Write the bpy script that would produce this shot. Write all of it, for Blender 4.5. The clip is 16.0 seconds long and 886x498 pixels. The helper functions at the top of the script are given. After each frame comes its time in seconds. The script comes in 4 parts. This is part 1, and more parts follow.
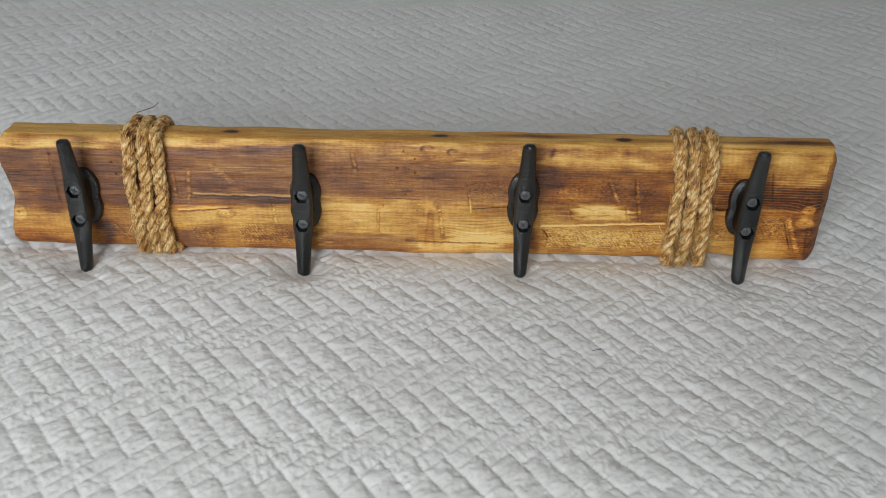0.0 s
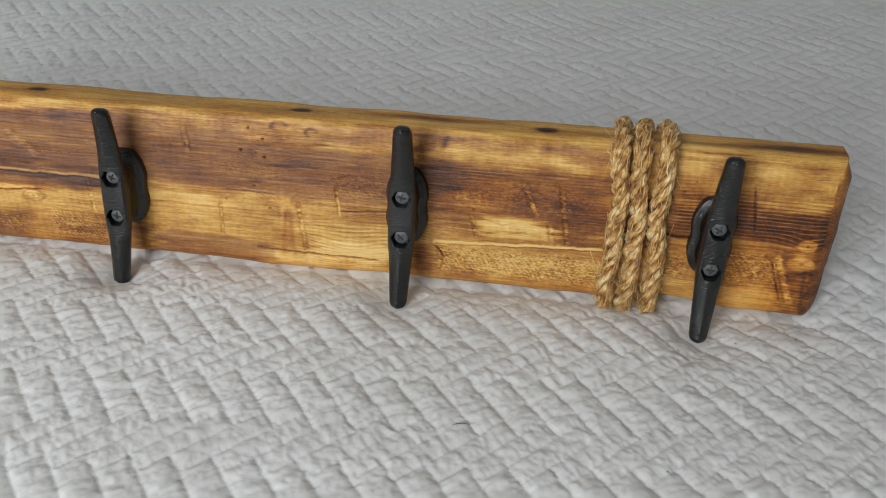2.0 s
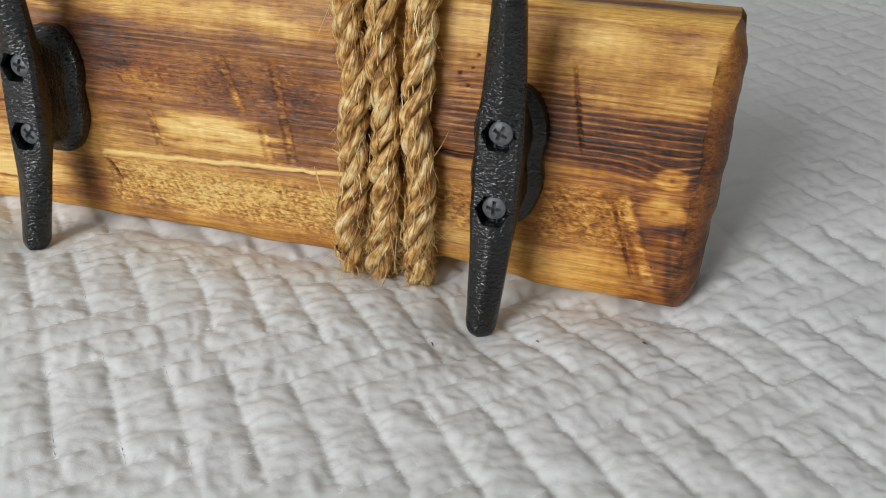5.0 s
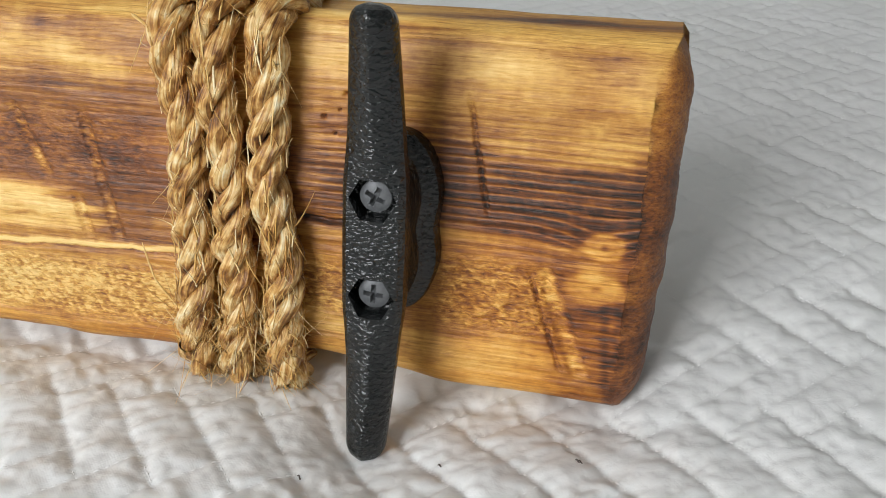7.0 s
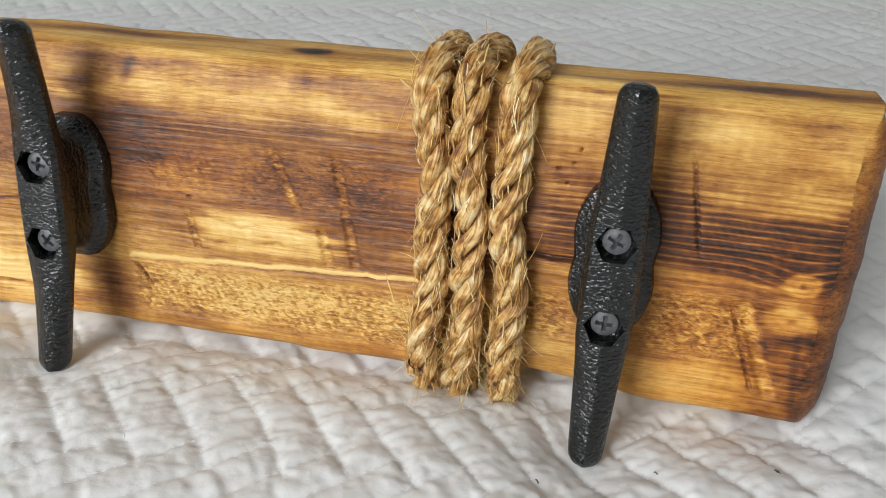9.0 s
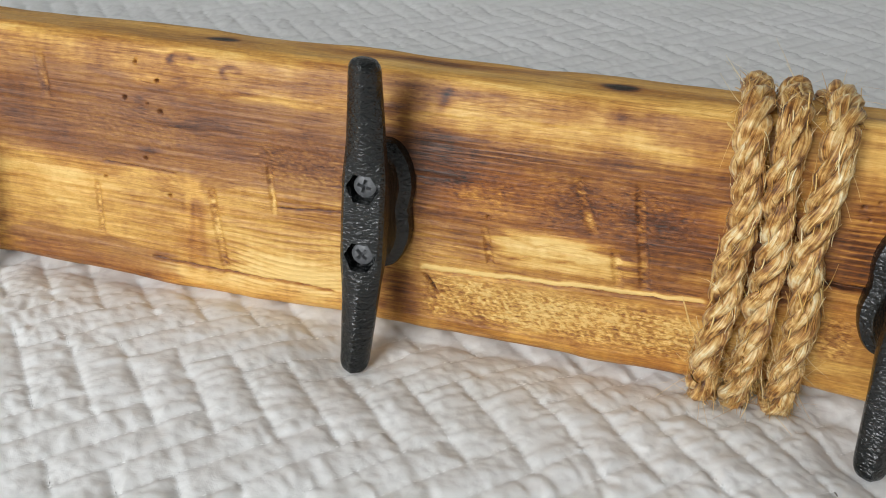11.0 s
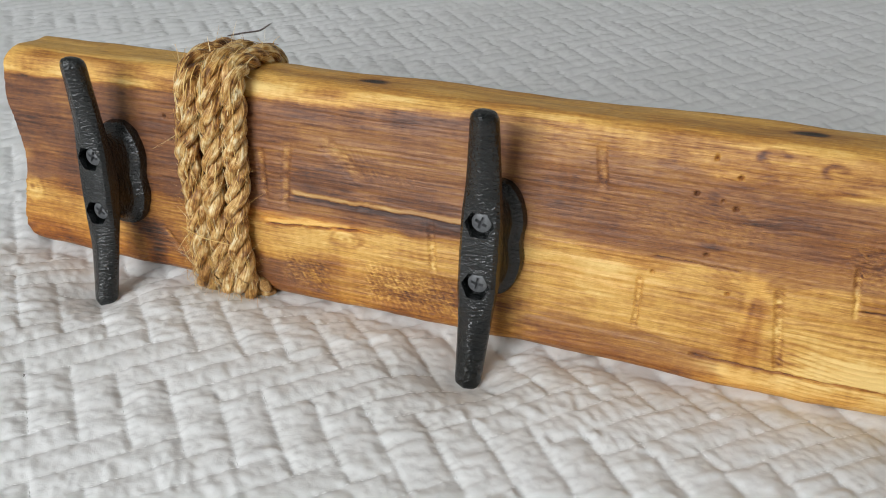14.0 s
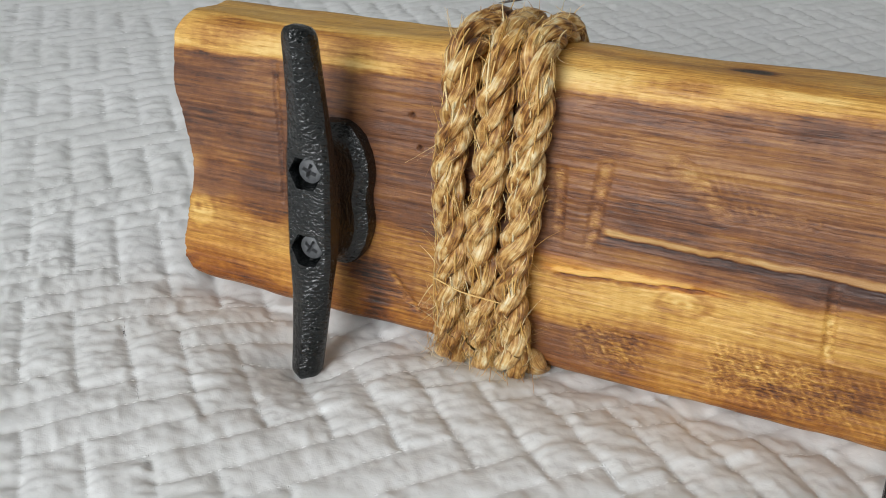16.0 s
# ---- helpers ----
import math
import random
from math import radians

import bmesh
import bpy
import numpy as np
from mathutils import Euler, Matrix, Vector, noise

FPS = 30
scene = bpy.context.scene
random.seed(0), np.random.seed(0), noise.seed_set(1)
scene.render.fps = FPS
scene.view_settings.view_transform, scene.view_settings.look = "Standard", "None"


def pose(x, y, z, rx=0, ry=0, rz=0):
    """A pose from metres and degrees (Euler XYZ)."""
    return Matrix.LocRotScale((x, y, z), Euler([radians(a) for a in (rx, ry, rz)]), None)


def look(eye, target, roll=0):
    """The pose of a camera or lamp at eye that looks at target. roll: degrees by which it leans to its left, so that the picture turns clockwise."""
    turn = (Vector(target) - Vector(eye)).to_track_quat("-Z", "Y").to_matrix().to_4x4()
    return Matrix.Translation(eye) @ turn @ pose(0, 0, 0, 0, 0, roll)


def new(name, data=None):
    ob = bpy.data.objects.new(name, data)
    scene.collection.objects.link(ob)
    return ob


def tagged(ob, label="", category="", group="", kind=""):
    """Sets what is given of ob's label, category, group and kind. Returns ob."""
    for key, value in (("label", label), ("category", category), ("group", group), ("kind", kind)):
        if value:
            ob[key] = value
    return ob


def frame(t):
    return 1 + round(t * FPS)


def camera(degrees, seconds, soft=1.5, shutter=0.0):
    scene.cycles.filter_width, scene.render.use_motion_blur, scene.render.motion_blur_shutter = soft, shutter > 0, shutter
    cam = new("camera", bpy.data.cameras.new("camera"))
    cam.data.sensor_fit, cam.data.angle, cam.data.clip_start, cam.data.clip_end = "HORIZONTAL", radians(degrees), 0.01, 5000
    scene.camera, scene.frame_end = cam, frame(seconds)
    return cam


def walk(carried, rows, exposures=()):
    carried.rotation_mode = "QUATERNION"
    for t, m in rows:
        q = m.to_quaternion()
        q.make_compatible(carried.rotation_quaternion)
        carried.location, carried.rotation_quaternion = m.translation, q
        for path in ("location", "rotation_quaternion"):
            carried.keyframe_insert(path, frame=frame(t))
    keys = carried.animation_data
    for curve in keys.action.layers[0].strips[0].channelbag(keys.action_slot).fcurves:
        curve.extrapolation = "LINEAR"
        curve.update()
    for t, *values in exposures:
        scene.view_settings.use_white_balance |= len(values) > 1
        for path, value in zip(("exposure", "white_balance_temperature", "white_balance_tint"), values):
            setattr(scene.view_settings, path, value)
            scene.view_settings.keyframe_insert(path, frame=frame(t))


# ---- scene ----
cam = camera(52.4, 16.0, soft=1.0)
PATH = [
    (0, (0.05, 0.02, 0.614), (0.022, 1.637, -0.563), 0.8),
    (0.5, (0.105, 0.096, 0.577), (0.064, 1.721, -0.588), 1.5),
    (1, (0.155, 0.163, 0.538), (0.087, 1.787, -0.626), 2.4),
    (1.5, (0.196, 0.214, 0.503), (0.049, 1.83, -0.667), 1.8),
    (2, (0.248, 0.26, 0.472), (0.007, 1.86, -0.704), 0.6),
    (2.5, (0.307, 0.29, 0.43), (0.013, 1.883, -0.744), 0.6),
    (3, (0.354, 0.328, 0.397), (0.013, 1.915, -0.771), 0.9),
    (3.5, (0.384, 0.361, 0.363), (-0.017, 1.965, -0.763), 0.9),
    (4, (0.408, 0.392, 0.317), (-0.046, 1.998, -0.785), 0.8),
    (4.5, (0.434, 0.447, 0.281), (-0.083, 2.041, -0.81), -0.5),
    (5, (0.449, 0.503, 0.252), (-0.022, 2.113, -0.838), 0.3),
    (5.2, (0.446, 0.525, 0.248), (0.023, 2.144, -0.848), 1.1),
    (7.3, (0.449, 0.605, 0.217), (0.102, 2.281, -0.817), 0.5),
    (7.5, (0.445, 0.606, 0.218), (0.111, 2.283, -0.819), 0.8),
    (8, (0.425, 0.595, 0.215), (0.113, 2.276, -0.822), 1.1),
    (8.2, (0.411, 0.586, 0.223), (0.09, 2.269, -0.809), 1.0),
    (10.3, (0.325, 0.512, 0.278), (-0.115, 2.141, -0.796), 0.7),
    (10.5, (0.31, 0.509, 0.282), (-0.108, 2.137, -0.802), 1.2),
    (11, (0.255, 0.506, 0.291), (-0.169, 2.122, -0.808), 1.3),
    (11.5, (0.21, 0.504, 0.292), (-0.267, 2.109, -0.802), 0.6),
    (12, (0.163, 0.491, 0.291), (-0.347, 2.099, -0.783), 0.4),
    (12.5, (0.132, 0.48, 0.297), (-0.414, 2.079, -0.774), -0.0),
    (13, (0.108, 0.47, 0.306), (-0.494, 2.047, -0.766), -1.0),
    (13.5, (0.066, 0.465, 0.319), (-0.565, 2.036, -0.746), -1.6),
    (14, (0.015, 0.47, 0.314), (-0.633, 2.039, -0.745), -1.9),
    (14.5, (-0.045, 0.479, 0.313), (-0.716, 2.038, -0.743), -2.1),
    (15, (-0.105, 0.503, 0.294), (-0.787, 2.059, -0.761), -1.6),
    (15.5, (-0.151, 0.533, 0.267), (-0.844, 2.085, -0.786), -1.3),
    (16, (-0.179, 0.563, 0.248), (-0.886, 2.111, -0.803), -1.2),
]
walk(cam, [(t, look(eye, target, roll)) for t, eye, target, roll in PATH],
     exposures=[(0.0, 0.27), (2.0, 0.30), (3.5, 0.45), (5.0, 0.57), (7.5, 0.90), (8.2, 0.89), (10.3, 0.72), (12.5, 0.62), (14.0, 0.54), (16.0, 0.47)])

# ---- light ----
FLOOR_Z = -0.62
CEIL_Z = 2.0
world = bpy.data.worlds.new("world")
scene.world = world
world.use_nodes = True
wn, wl = world.node_tree.nodes, world.node_tree.links
sky = wn.new("ShaderNodeTexSky")
sky.sky_type = "NISHITA"
sky.sun_disc = False
sky.sun_elevation, sky.sun_rotation = radians(38), radians(200)
wn["Background"].inputs["Strength"].default_value = 0.12
wl.new(sky.outputs["Color"], wn["Background"].inputs["Color"])


def window_lamp(name, place, target, wide, high, watts, colour):
    data = bpy.data.lights.new(name, "AREA")
    data.shape, data.size, data.size_y, data.energy, data.color = "RECTANGLE", wide, high, watts, colour
    ob = new(name, data)
    ob.matrix_world = look(place, target)
    return ob


window_lamp("window_light", (-0.66, -1.165, 1.10), (-0.56, 0.0, 0.94), 1.28, 1.44, 32.2, (0.955, 0.985, 1.0))


# ---- materials ----
def material(name, colour=(0.5, 0.5, 0.5), rough=0.6, metal=0.0):
    m = bpy.data.materials.new(name)
    m.use_nodes = True
    b = m.node_tree.nodes["Principled BSDF"]
    b.inputs["Base Color"].default_value = (*colour, 1)
    b.inputs["Roughness"].default_value = rough
    b.inputs["Metallic"].default_value = metal
    return m, m.node_tree.nodes, m.node_tree.links, b


def coords(nodes, links, scale=(1, 1, 1), kind="Object"):
    tc = nodes.new("ShaderNodeTexCoord")
    mp = nodes.new("ShaderNodeMapping")
    mp.inputs["Scale"].default_value = scale
    links.new(tc.outputs[kind], mp.inputs["Vector"])
    return mp.outputs["Vector"]


def noise_node(nodes, links, vec, scale, detail=4.0, rough=0.55, distort=0.0):
    n = nodes.new("ShaderNodeTexNoise")
    n.inputs["Scale"].default_value = scale
    n.inputs["Detail"].default_value = detail
    n.inputs["Roughness"].default_value = rough
    n.inputs["Distortion"].default_value = distort
    links.new(vec, n.inputs["Vector"])
    return n.outputs["Fac"]


def ramp(nodes, links, fac, stops):
    r = nodes.new("ShaderNodeValToRGB")
    e = r.color_ramp.elements
    while len(e) < len(stops):
        e.new(0.5)
    for el, (p, c) in zip(e, stops):
        el.position = p
        el.color = (*c, 1) if len(c) == 3 else c
    links.new(fac, r.inputs["Fac"])
    return r.outputs["Color"]


def math_node(nodes, links, op, a, b=None, clamp=False):
    n = nodes.new("ShaderNodeMath")
    n.operation, n.use_clamp = op, clamp
    for i, v in enumerate((a, b)):
        if v is None:
            continue
        if isinstance(v, (int, float)):
            n.inputs[i].default_value = v
        else:
            links.new(v, n.inputs[i])
    return n.outputs[0]


def mix_colour(nodes, links, fac, a, b, blend="MIX"):
    n = nodes.new("ShaderNodeMix")
    n.data_type, n.blend_type = "RGBA", blend
    for key, v in ((0, fac), (6, a), (7, b)):
        if isinstance(v, (int, float)):
            n.inputs[key].default_value = v
        elif isinstance(v, tuple):
            n.inputs[key].default_value = (*v, 1)
        else:
            links.new(v, n.inputs[key])
    return n.outputs[2]


def bump(nodes, links, bsdf, height, strength, distance, normal=None):
    b = nodes.new("ShaderNodeBump")
    b.inputs["Strength"].default_value = strength
    b.inputs["Distance"].default_value = distance
    links.new(height, b.inputs["Height"])
    if normal is not None:
        links.new(normal, b.inputs["Normal"])
    if bsdf is not None:
        links.new(b.outputs["Normal"], bsdf.inputs["Normal"])
    return b.outputs["Normal"]


def attribute(nodes, name):
    a = nodes.new("ShaderNodeAttribute")
    a.attribute_name = name
    return a.outputs["Fac"]


def make_wood():
    m, n, l, b = material("stained_pine", (0.4, 0.2, 0.06), 0.42)
    darkness = attribute(n, "darkness")
    red = attribute(n, "red")
    torn = attribute(n, "torn")
    lay = attribute(n, "lay")
    rings = attribute(n, "rings")
    v1 = coords(n, l, (1.0, 1.0, 1.0))
    vg = coords(n, l, (8.0, 42.0, 42.0))
    vf = coords(n, l, (30.0, 330.0, 330.0))
    vs = coords(n, l, (70.0, 820.0, 820.0))
    g1 = noise_node(n, l, vg, 3.0, 5.0, 0.6, 0.4)
    g2 = noise_node(n, l, vf, 1.6, 4.0, 0.7, 0.2)
    speck = noise_node(n, l, vs, 1.0, 2.0, 0.6)
    blot = noise_node(n, l, v1, 26.0, 5.0, 0.65)
    where = noise_node(n, l, coords(n, l, (5.0, 26.0, 26.0)), 1.5, 3.0, 0.5)
    # growth rings along the warped grain
    ph = math_node(n, l, "ADD", math_node(n, l, "MULTIPLY", lay, 2 * math.pi * 350), math_node(n, l, "MULTIPLY", g1, 3.2))
    ring = math_node(n, l, "MULTIPLY_ADD", math_node(n, l, "SINE", ph), 0.5)
    ring.node.inputs[2].default_value = 0.5
    scorched = math_node(n, l, "MULTIPLY", math_node(n, l, "SUBTRACT", darkness, 0.42, True), 6.0, True)
    thin = math_node(n, l, "SUBTRACT", 0.85, math_node(n, l, "POWER", math_node(n, l, "SUBTRACT", 1.0, ring), 4.0))
    ring = math_node(n, l, "POWER", ring, 2.2)
    ring = math_node(n, l, "ADD", math_node(n, l, "MULTIPLY", ring, math_node(n, l, "SUBTRACT", 1.0, scorched)), math_node(n, l, "MULTIPLY", thin, scorched))
    amp = math_node(n, l, "MULTIPLY", math_node(n, l, "SUBTRACT", where, 0.34, True), 0.85)
    dark = math_node(n, l, "ADD", 0.42, math_node(n, l, "MULTIPLY", math_node(n, l, "SUBTRACT", darkness, 0.28, True), 3.2))
    amp = math_node(n, l, "ADD", math_node(n, l, "MULTIPLY", amp, math_node(n, l, "MINIMUM", dark, 0.50)), math_node(n, l, "MULTIPLY", rings, 0.20))
    f = math_node(n, l, "ADD", darkness, math_node(n, l, "MULTIPLY", math_node(n, l, "SUBTRACT", g1, 0.5), 0.18))
    f = math_node(n, l, "ADD", f, math_node(n, l, "MULTIPLY", math_node(n, l, "SUBTRACT", ring, 0.35), amp))
    f = math_node(n, l, "ADD", f, math_node(n, l, "MULTIPLY", math_node(n, l, "SUBTRACT", g2, 0.5), 0.20))
    line = noise_node(n, l, coords(n, l, (16.0, 760.0, 760.0)), 1.0, 3.0, 0.6, 0.3)
    f = math_node(n, l, "ADD", f, math_node(n, l, "MULTIPLY", math_node(n, l, "SUBTRACT", line, 0.5), 0.28))
    hair = noise_node(n, l, coords(n, l, (45.0, 1500.0, 1500.0)), 1.0, 2.0, 0.6, 0.4)
    f = math_node(n, l, "ADD", f, math_node(n, l, "MULTIPLY", math_node(n, l, "SUBTRACT", hair, 0.5), 0.52))
    # short crisp pores and dashes
    dash = noise_node(n, l, coords(n, l, (105.0, 1150.0, 1150.0)), 1.0, 2.0, 0.55, 0.6)
    dash = math_node(n, l, "MULTIPLY", math_node(n, l, "SUBTRACT", dash, 0.55, True), 5.0, True)
    mott = noise_node(n, l, coords(n, l, (260.0, 420.0, 420.0)), 1.0, 3.0, 0.6, 0.3)
    f = math_node(n, l, "ADD", f, math_node(n, l, "MULTIPLY", dash, 0.24))
    f = math_node(n, l, "ADD", f, math_node(n, l, "MULTIPLY", math_node(n, l, "SUBTRACT", mott, 0.5), 0.42))
    f = math_node(n, l, "ADD", f, math_node(n, l, "MULTIPLY", math_node(n, l, "SUBTRACT", speck, 0.54), 0.34))
    f = math_node(n, l, "ADD", f, math_node(n, l, "MULTIPLY", math_node(n, l, "SUBTRACT", blot, 0.5), 0.42))
    # clean pale wood shows less figure than stained wood
    gain = math_node(n, l, "MINIMUM", math_node(n, l, "ADD", 0.42, math_node(n, l, "MULTIPLY", math_node(n, l, "MAXIMUM", darkness, 0.0), 0.78)), 0.90)
    f = math_node(n, l, "ADD", darkness, math_node(n, l, "MULTIPLY", math_node(n, l, "SUBTRACT", f, darkness), gain), True)
    fleck = noise_node(n, l, coords(n, l, (300.0, 620.0, 820.0)), 1.0, 3.0, 0.62, 0.6)
    tear = math_node(n, l, "MULTIPLY", math_node(n, l, "SUBTRACT", fleck, 0.46), torn)
    f = math_node(n, l, "ADD", f, math_node(n, l, "MULTIPLY", tear, -1.25), True)
    col = ramp(n, l, f, [(0.0, (0.88, 0.615, 0.225)), (0.16, (0.72, 0.414, 0.102)), (0.34, (0.49, 0.231, 0.047)), (0.52, (0.305, 0.117, 0.023)),
                         (0.70, (0.160, 0.055, 0.016)), (0.86, (0.066, 0.025, 0.011)), (1.0, (0.016, 0.010, 0.007))])
    col = mix_colour(n, l, math_node(n, l, "MULTIPLY", red, 0.75), col, mix_colour(n, l, f, (0.35, 0.152, 0.074), (0.080, 0.033, 0.022)))
    # amber varnish, thicker in some places than in others
    hue = noise_node(n, l, coords(n, l, (13.0, 30.0, 34.0)), 1.0, 4.0, 0.6, 0.5)
    hue = math_node(n, l, "ADD", math_node(n, l, "MULTIPLY", math_node(n, l, "SUBTRACT", hue, 0.48, True), 1.5), attribute(n, "amber"), True)
    col = mix_colour(n, l, hue, col, (1.0, 0.80, 0.54), "MULTIPLY")
    l.new(col, b.inputs["Base Color"])
    h = math_node(n, l, "ADD", math_node(n, l, "MULTIPLY", math_node(n, l, "ADD", g2, line), 0.6), math_node(n, l, "MULTIPLY", math_node(n, l, "MULTIPLY", ring, amp), 1.2))
    h = math_node(n, l, "SUBTRACT", math_node(n, l, "ADD", h, math_node(n, l, "MULTIPLY", mott, 0.45)), math_node(n, l, "MULTIPLY", dash, 0.25))
    h = math_node(n, l, "ADD", h, math_node(n, l, "MULTIPLY", tear, 3.0))
    bump(n, l, b, h, 0.55, 0.0011)
    rr = math_node(n, l, "ADD", 0.32, math_node(n, l, "MULTIPLY", blot, 0.26))
    l.new(rr, b.inputs["Roughness"])
    return m


def make_iron():
    m, n, l, b = material("black_painted_iron", (0.016, 0.019, 0.02), 0.34)
    v = coords(n, l)
    wrinkle = noise_node(n, l, coords(n, l, (520.0, 520.0, 760.0)), 1.0, 2.0, 0.45, 0.6)
    peb = n.new("ShaderNodeTexVoronoi")
    peb.feature = "SMOOTH_F1"
    peb.inputs["Scale"].default_value = 560.0
    peb.inputs["Smoothness"].default_value = 0.8
    l.new(v, peb.inputs["Vector"])
    h = math_node(n, l, "SUBTRACT", wrinkle, math_node(n, l, "MULTIPLY", peb.outputs["Distance"], 0.35))
    bump(n, l, b, h, 1.0, 0.00085)
    b.inputs["IOR"].default_value = 1.60
    l.new(ramp(n, l, noise_node(n, l, v, 90.0), [(0.3, (0.003, 0.0042, 0.0044)), (0.7, (0.007, 0.009, 0.0094))]), b.inputs["Base Color"])
    l.new(math_node(n, l, "ADD", 0.08, math_node(n, l, "MULTIPLY", noise_node(n, l, v, 160.0), 0.12)), b.inputs["Roughness"])
    return m


def make_screw():
    m, n, l, b = material("grey_black_screw", (0.075, 0.078, 0.08), 0.5, 0.25)
    v = coords(n, l)
    l.new(ramp(n, l, noise_node(n, l, v, 400.0), [(0.3, (0.10, 0.105, 0.11)), (0.75, (0.17, 0.173, 0.176))]), b.inputs["Base Color"])
    bump(n, l, b, noise_node(n, l, v, 900.0), 0.25, 0.0004)
    return m


def make_rope():
    m, n, l, b = material("sisal_rope", (0.42, 0.24, 0.08), 0.30)
    uv = n.new("ShaderNodeUVMap")
    mp = n.new("ShaderNodeMapping")
    mp.inputs["Scale"].default_value = (1.0, 1.0, 1.0)
    l.new(uv.outputs["UV"], mp.inputs["Vector"])
    fib = noise_node(n, l, mp.outputs["Vector"], 1.0, 4.0, 0.7, 0.25)
    v = coords(n, l)
    patch_n = noise_node(n, l, v, 85.0, 3.0, 0.6)
    clump = noise_node(n, l, v, 210.0, 2.0, 0.5)
    f = math_node(n, l, "ADD", math_node(n, l, "MULTIPLY", fib, 1.3), math_node(n, l, "MULTIPLY", patch_n, 1.0))
    f = math_node(n, l, "ADD", f, math_node(n, l, "MULTIPLY", clump, 0.6))
    f = math_node(n, l, "SUBTRACT", f, 0.85, True)
    col = ramp(n, l, f, [(0.28, (0.09, 0.027, 0.004)), (0.44, (0.29, 0.116, 0.021)), (0.58, (0.59, 0.310, 0.082)), (0.74, (0.83, 0.585, 0.25)), (0.92, (0.95, 0.84, 0.56))])
    l.new(col, b.inputs["Base Color"])
    bump(n, l, b, fib, 0.75, 0.0016)
    b.inputs["Sheen Weight"].default_value = 0.1
    return m


def make_cloth():
    m, n, l, b = material("white_quilted_cotton", (0.74, 0.74, 0.73), 0.9)
    v = coords(n, l)
    weave_a = n.new("ShaderNodeTexWave")
    weave_a.wave_type, weave_a.bands_direction = "BANDS", "X"
    weave_b = n.new("ShaderNodeTexWave")
    weave_b.wave_type, weave_b.bands_direction = "BANDS", "Y"
    rot = n.new("ShaderNodeMapping")
    rot.inputs["Rotation"].default_value = (0, 0, radians(45))
    l.new(v, rot.inputs["Vector"])
    for w in (weave_a, weave_b):
        w.inputs["Scale"].default_value = 380.0
        w.inputs["Distortion"].default_value = 1.2
        l.new(rot.outputs["Vector"], w.inputs["Vector"])
    h = math_node(n, l, "MULTIPLY", weave_a.outputs["Fac"], weave_b.outputs["Fac"])
    crease = noise_node(n, l, v, 150.0, 3.0, 0.6, 0.3)
    fine = noise_node(n, l, v, 420.0, 3.0, 0.6, 0.4)
    nrm = bump(n, l, None, fine, 0.05, 0.0009, bump(n, l, None, crease, 0.15, 0.0026))
    bump(n, l, b, h, 0.05, 0.0003, nrm)
    tone = noise_node(n, l, v, 9.0, 4.0, 0.55)
    l.new(ramp(n, l, tone, [(0.3, (0.74, 0.74, 0.725)), (0.7, (0.81, 0.81, 0.805))]), b.inputs["Base Color"])
    b.inputs["Sheen Weight"].default_value = 0.2
    return m


def make_straw():
    """Dry sisal fibre, each one of its own tint."""
    m, n, l, b = material("pale_straw_fibre", (0.8, 0.6, 0.3), 0.45)
    geo = n.new("ShaderNodeNewGeometry")
    v = coords(n, l)
    f = math_node(n, l, "ADD", math_node(n, l, "MULTIPLY", geo.outputs["Random Per Island"], 0.8), math_node(n, l, "MULTIPLY", noise_node(n, l, v, 260.0, 3.0), 0.4))
    l.new(ramp(n, l, f, [(0.15, (0.34, 0.14, 0.03)), (0.50, (0.66, 0.38, 0.10)), (0.80, (0.84, 0.60, 0.24)), (1.0, (0.94, 0.82, 0.52))]), b.inputs["Base Color"])
    bump(n, l, b, noise_node(n, l, v, 700.0), 0.2, 0.0004)
    return m


def make_plain(name, colour, rough, scale=30.0, strength=0.1, spread=0.04):
    m, n, l, b = material(name, colour, rough)
    v = coords(n, l)
    f = noise_node(n, l, v, scale, 5.0)
    lo = tuple(max(0, c - spread) for c in colour)
    hi = tuple(min(1, c + spread) for c in colour)
    l.new(ramp(n, l, f, [(0.3, lo), (0.7, hi)]), b.inputs["Base Color"])
    bump(n, l, b, f, strength, 0.002)
    return m


WOOD, IRON, SCREW, ROPE, CLOTH = make_wood(), make_iron(), make_screw(), make_rope(), make_cloth()
PAINT = make_plain("wall_paint", (0.50, 0.50, 0.485), 0.85, 60.0, 0.08, 0.015)
CEILING = make_plain("ceiling_paint", (0.72, 0.72, 0.71), 0.9, 60.0, 0.08, 0.01)
FLOORING = make_plain("floor_carpet", (0.28, 0.26, 0.24), 0.95, 220.0, 0.5, 0.05)
MATTRESS = make_plain("mattress_ticking", (0.70, 0.69, 0.66), 0.9, 120.0, 0.15, 0.02)
FRAME = make_plain("white_gloss_paint", (0.80, 0.80, 0.79), 0.4, 40.0, 0.05, 0.01)
STRAW = make_straw()
THREAD = make_plain("white_thread", (0.80, 0.80, 0.79), 0.7, 300.0, 0.1, 0.02)
LINT = make_plain("dark_lint", (0.12, 0.10, 0.09), 0.9, 200.0, 0.1, 0.02)


# ---- mesh helpers ----
def finish(name, bm, mat, parent=None, label="", smooth=True, sharp=None):
    me = bpy.data.meshes.new(name)
    bmesh.ops.recalc_face_normals(bm, faces=bm.faces)
    bm.to_mesh(me)
    bm.free()
    return link(name, me, mat, parent, label, smooth, sharp)


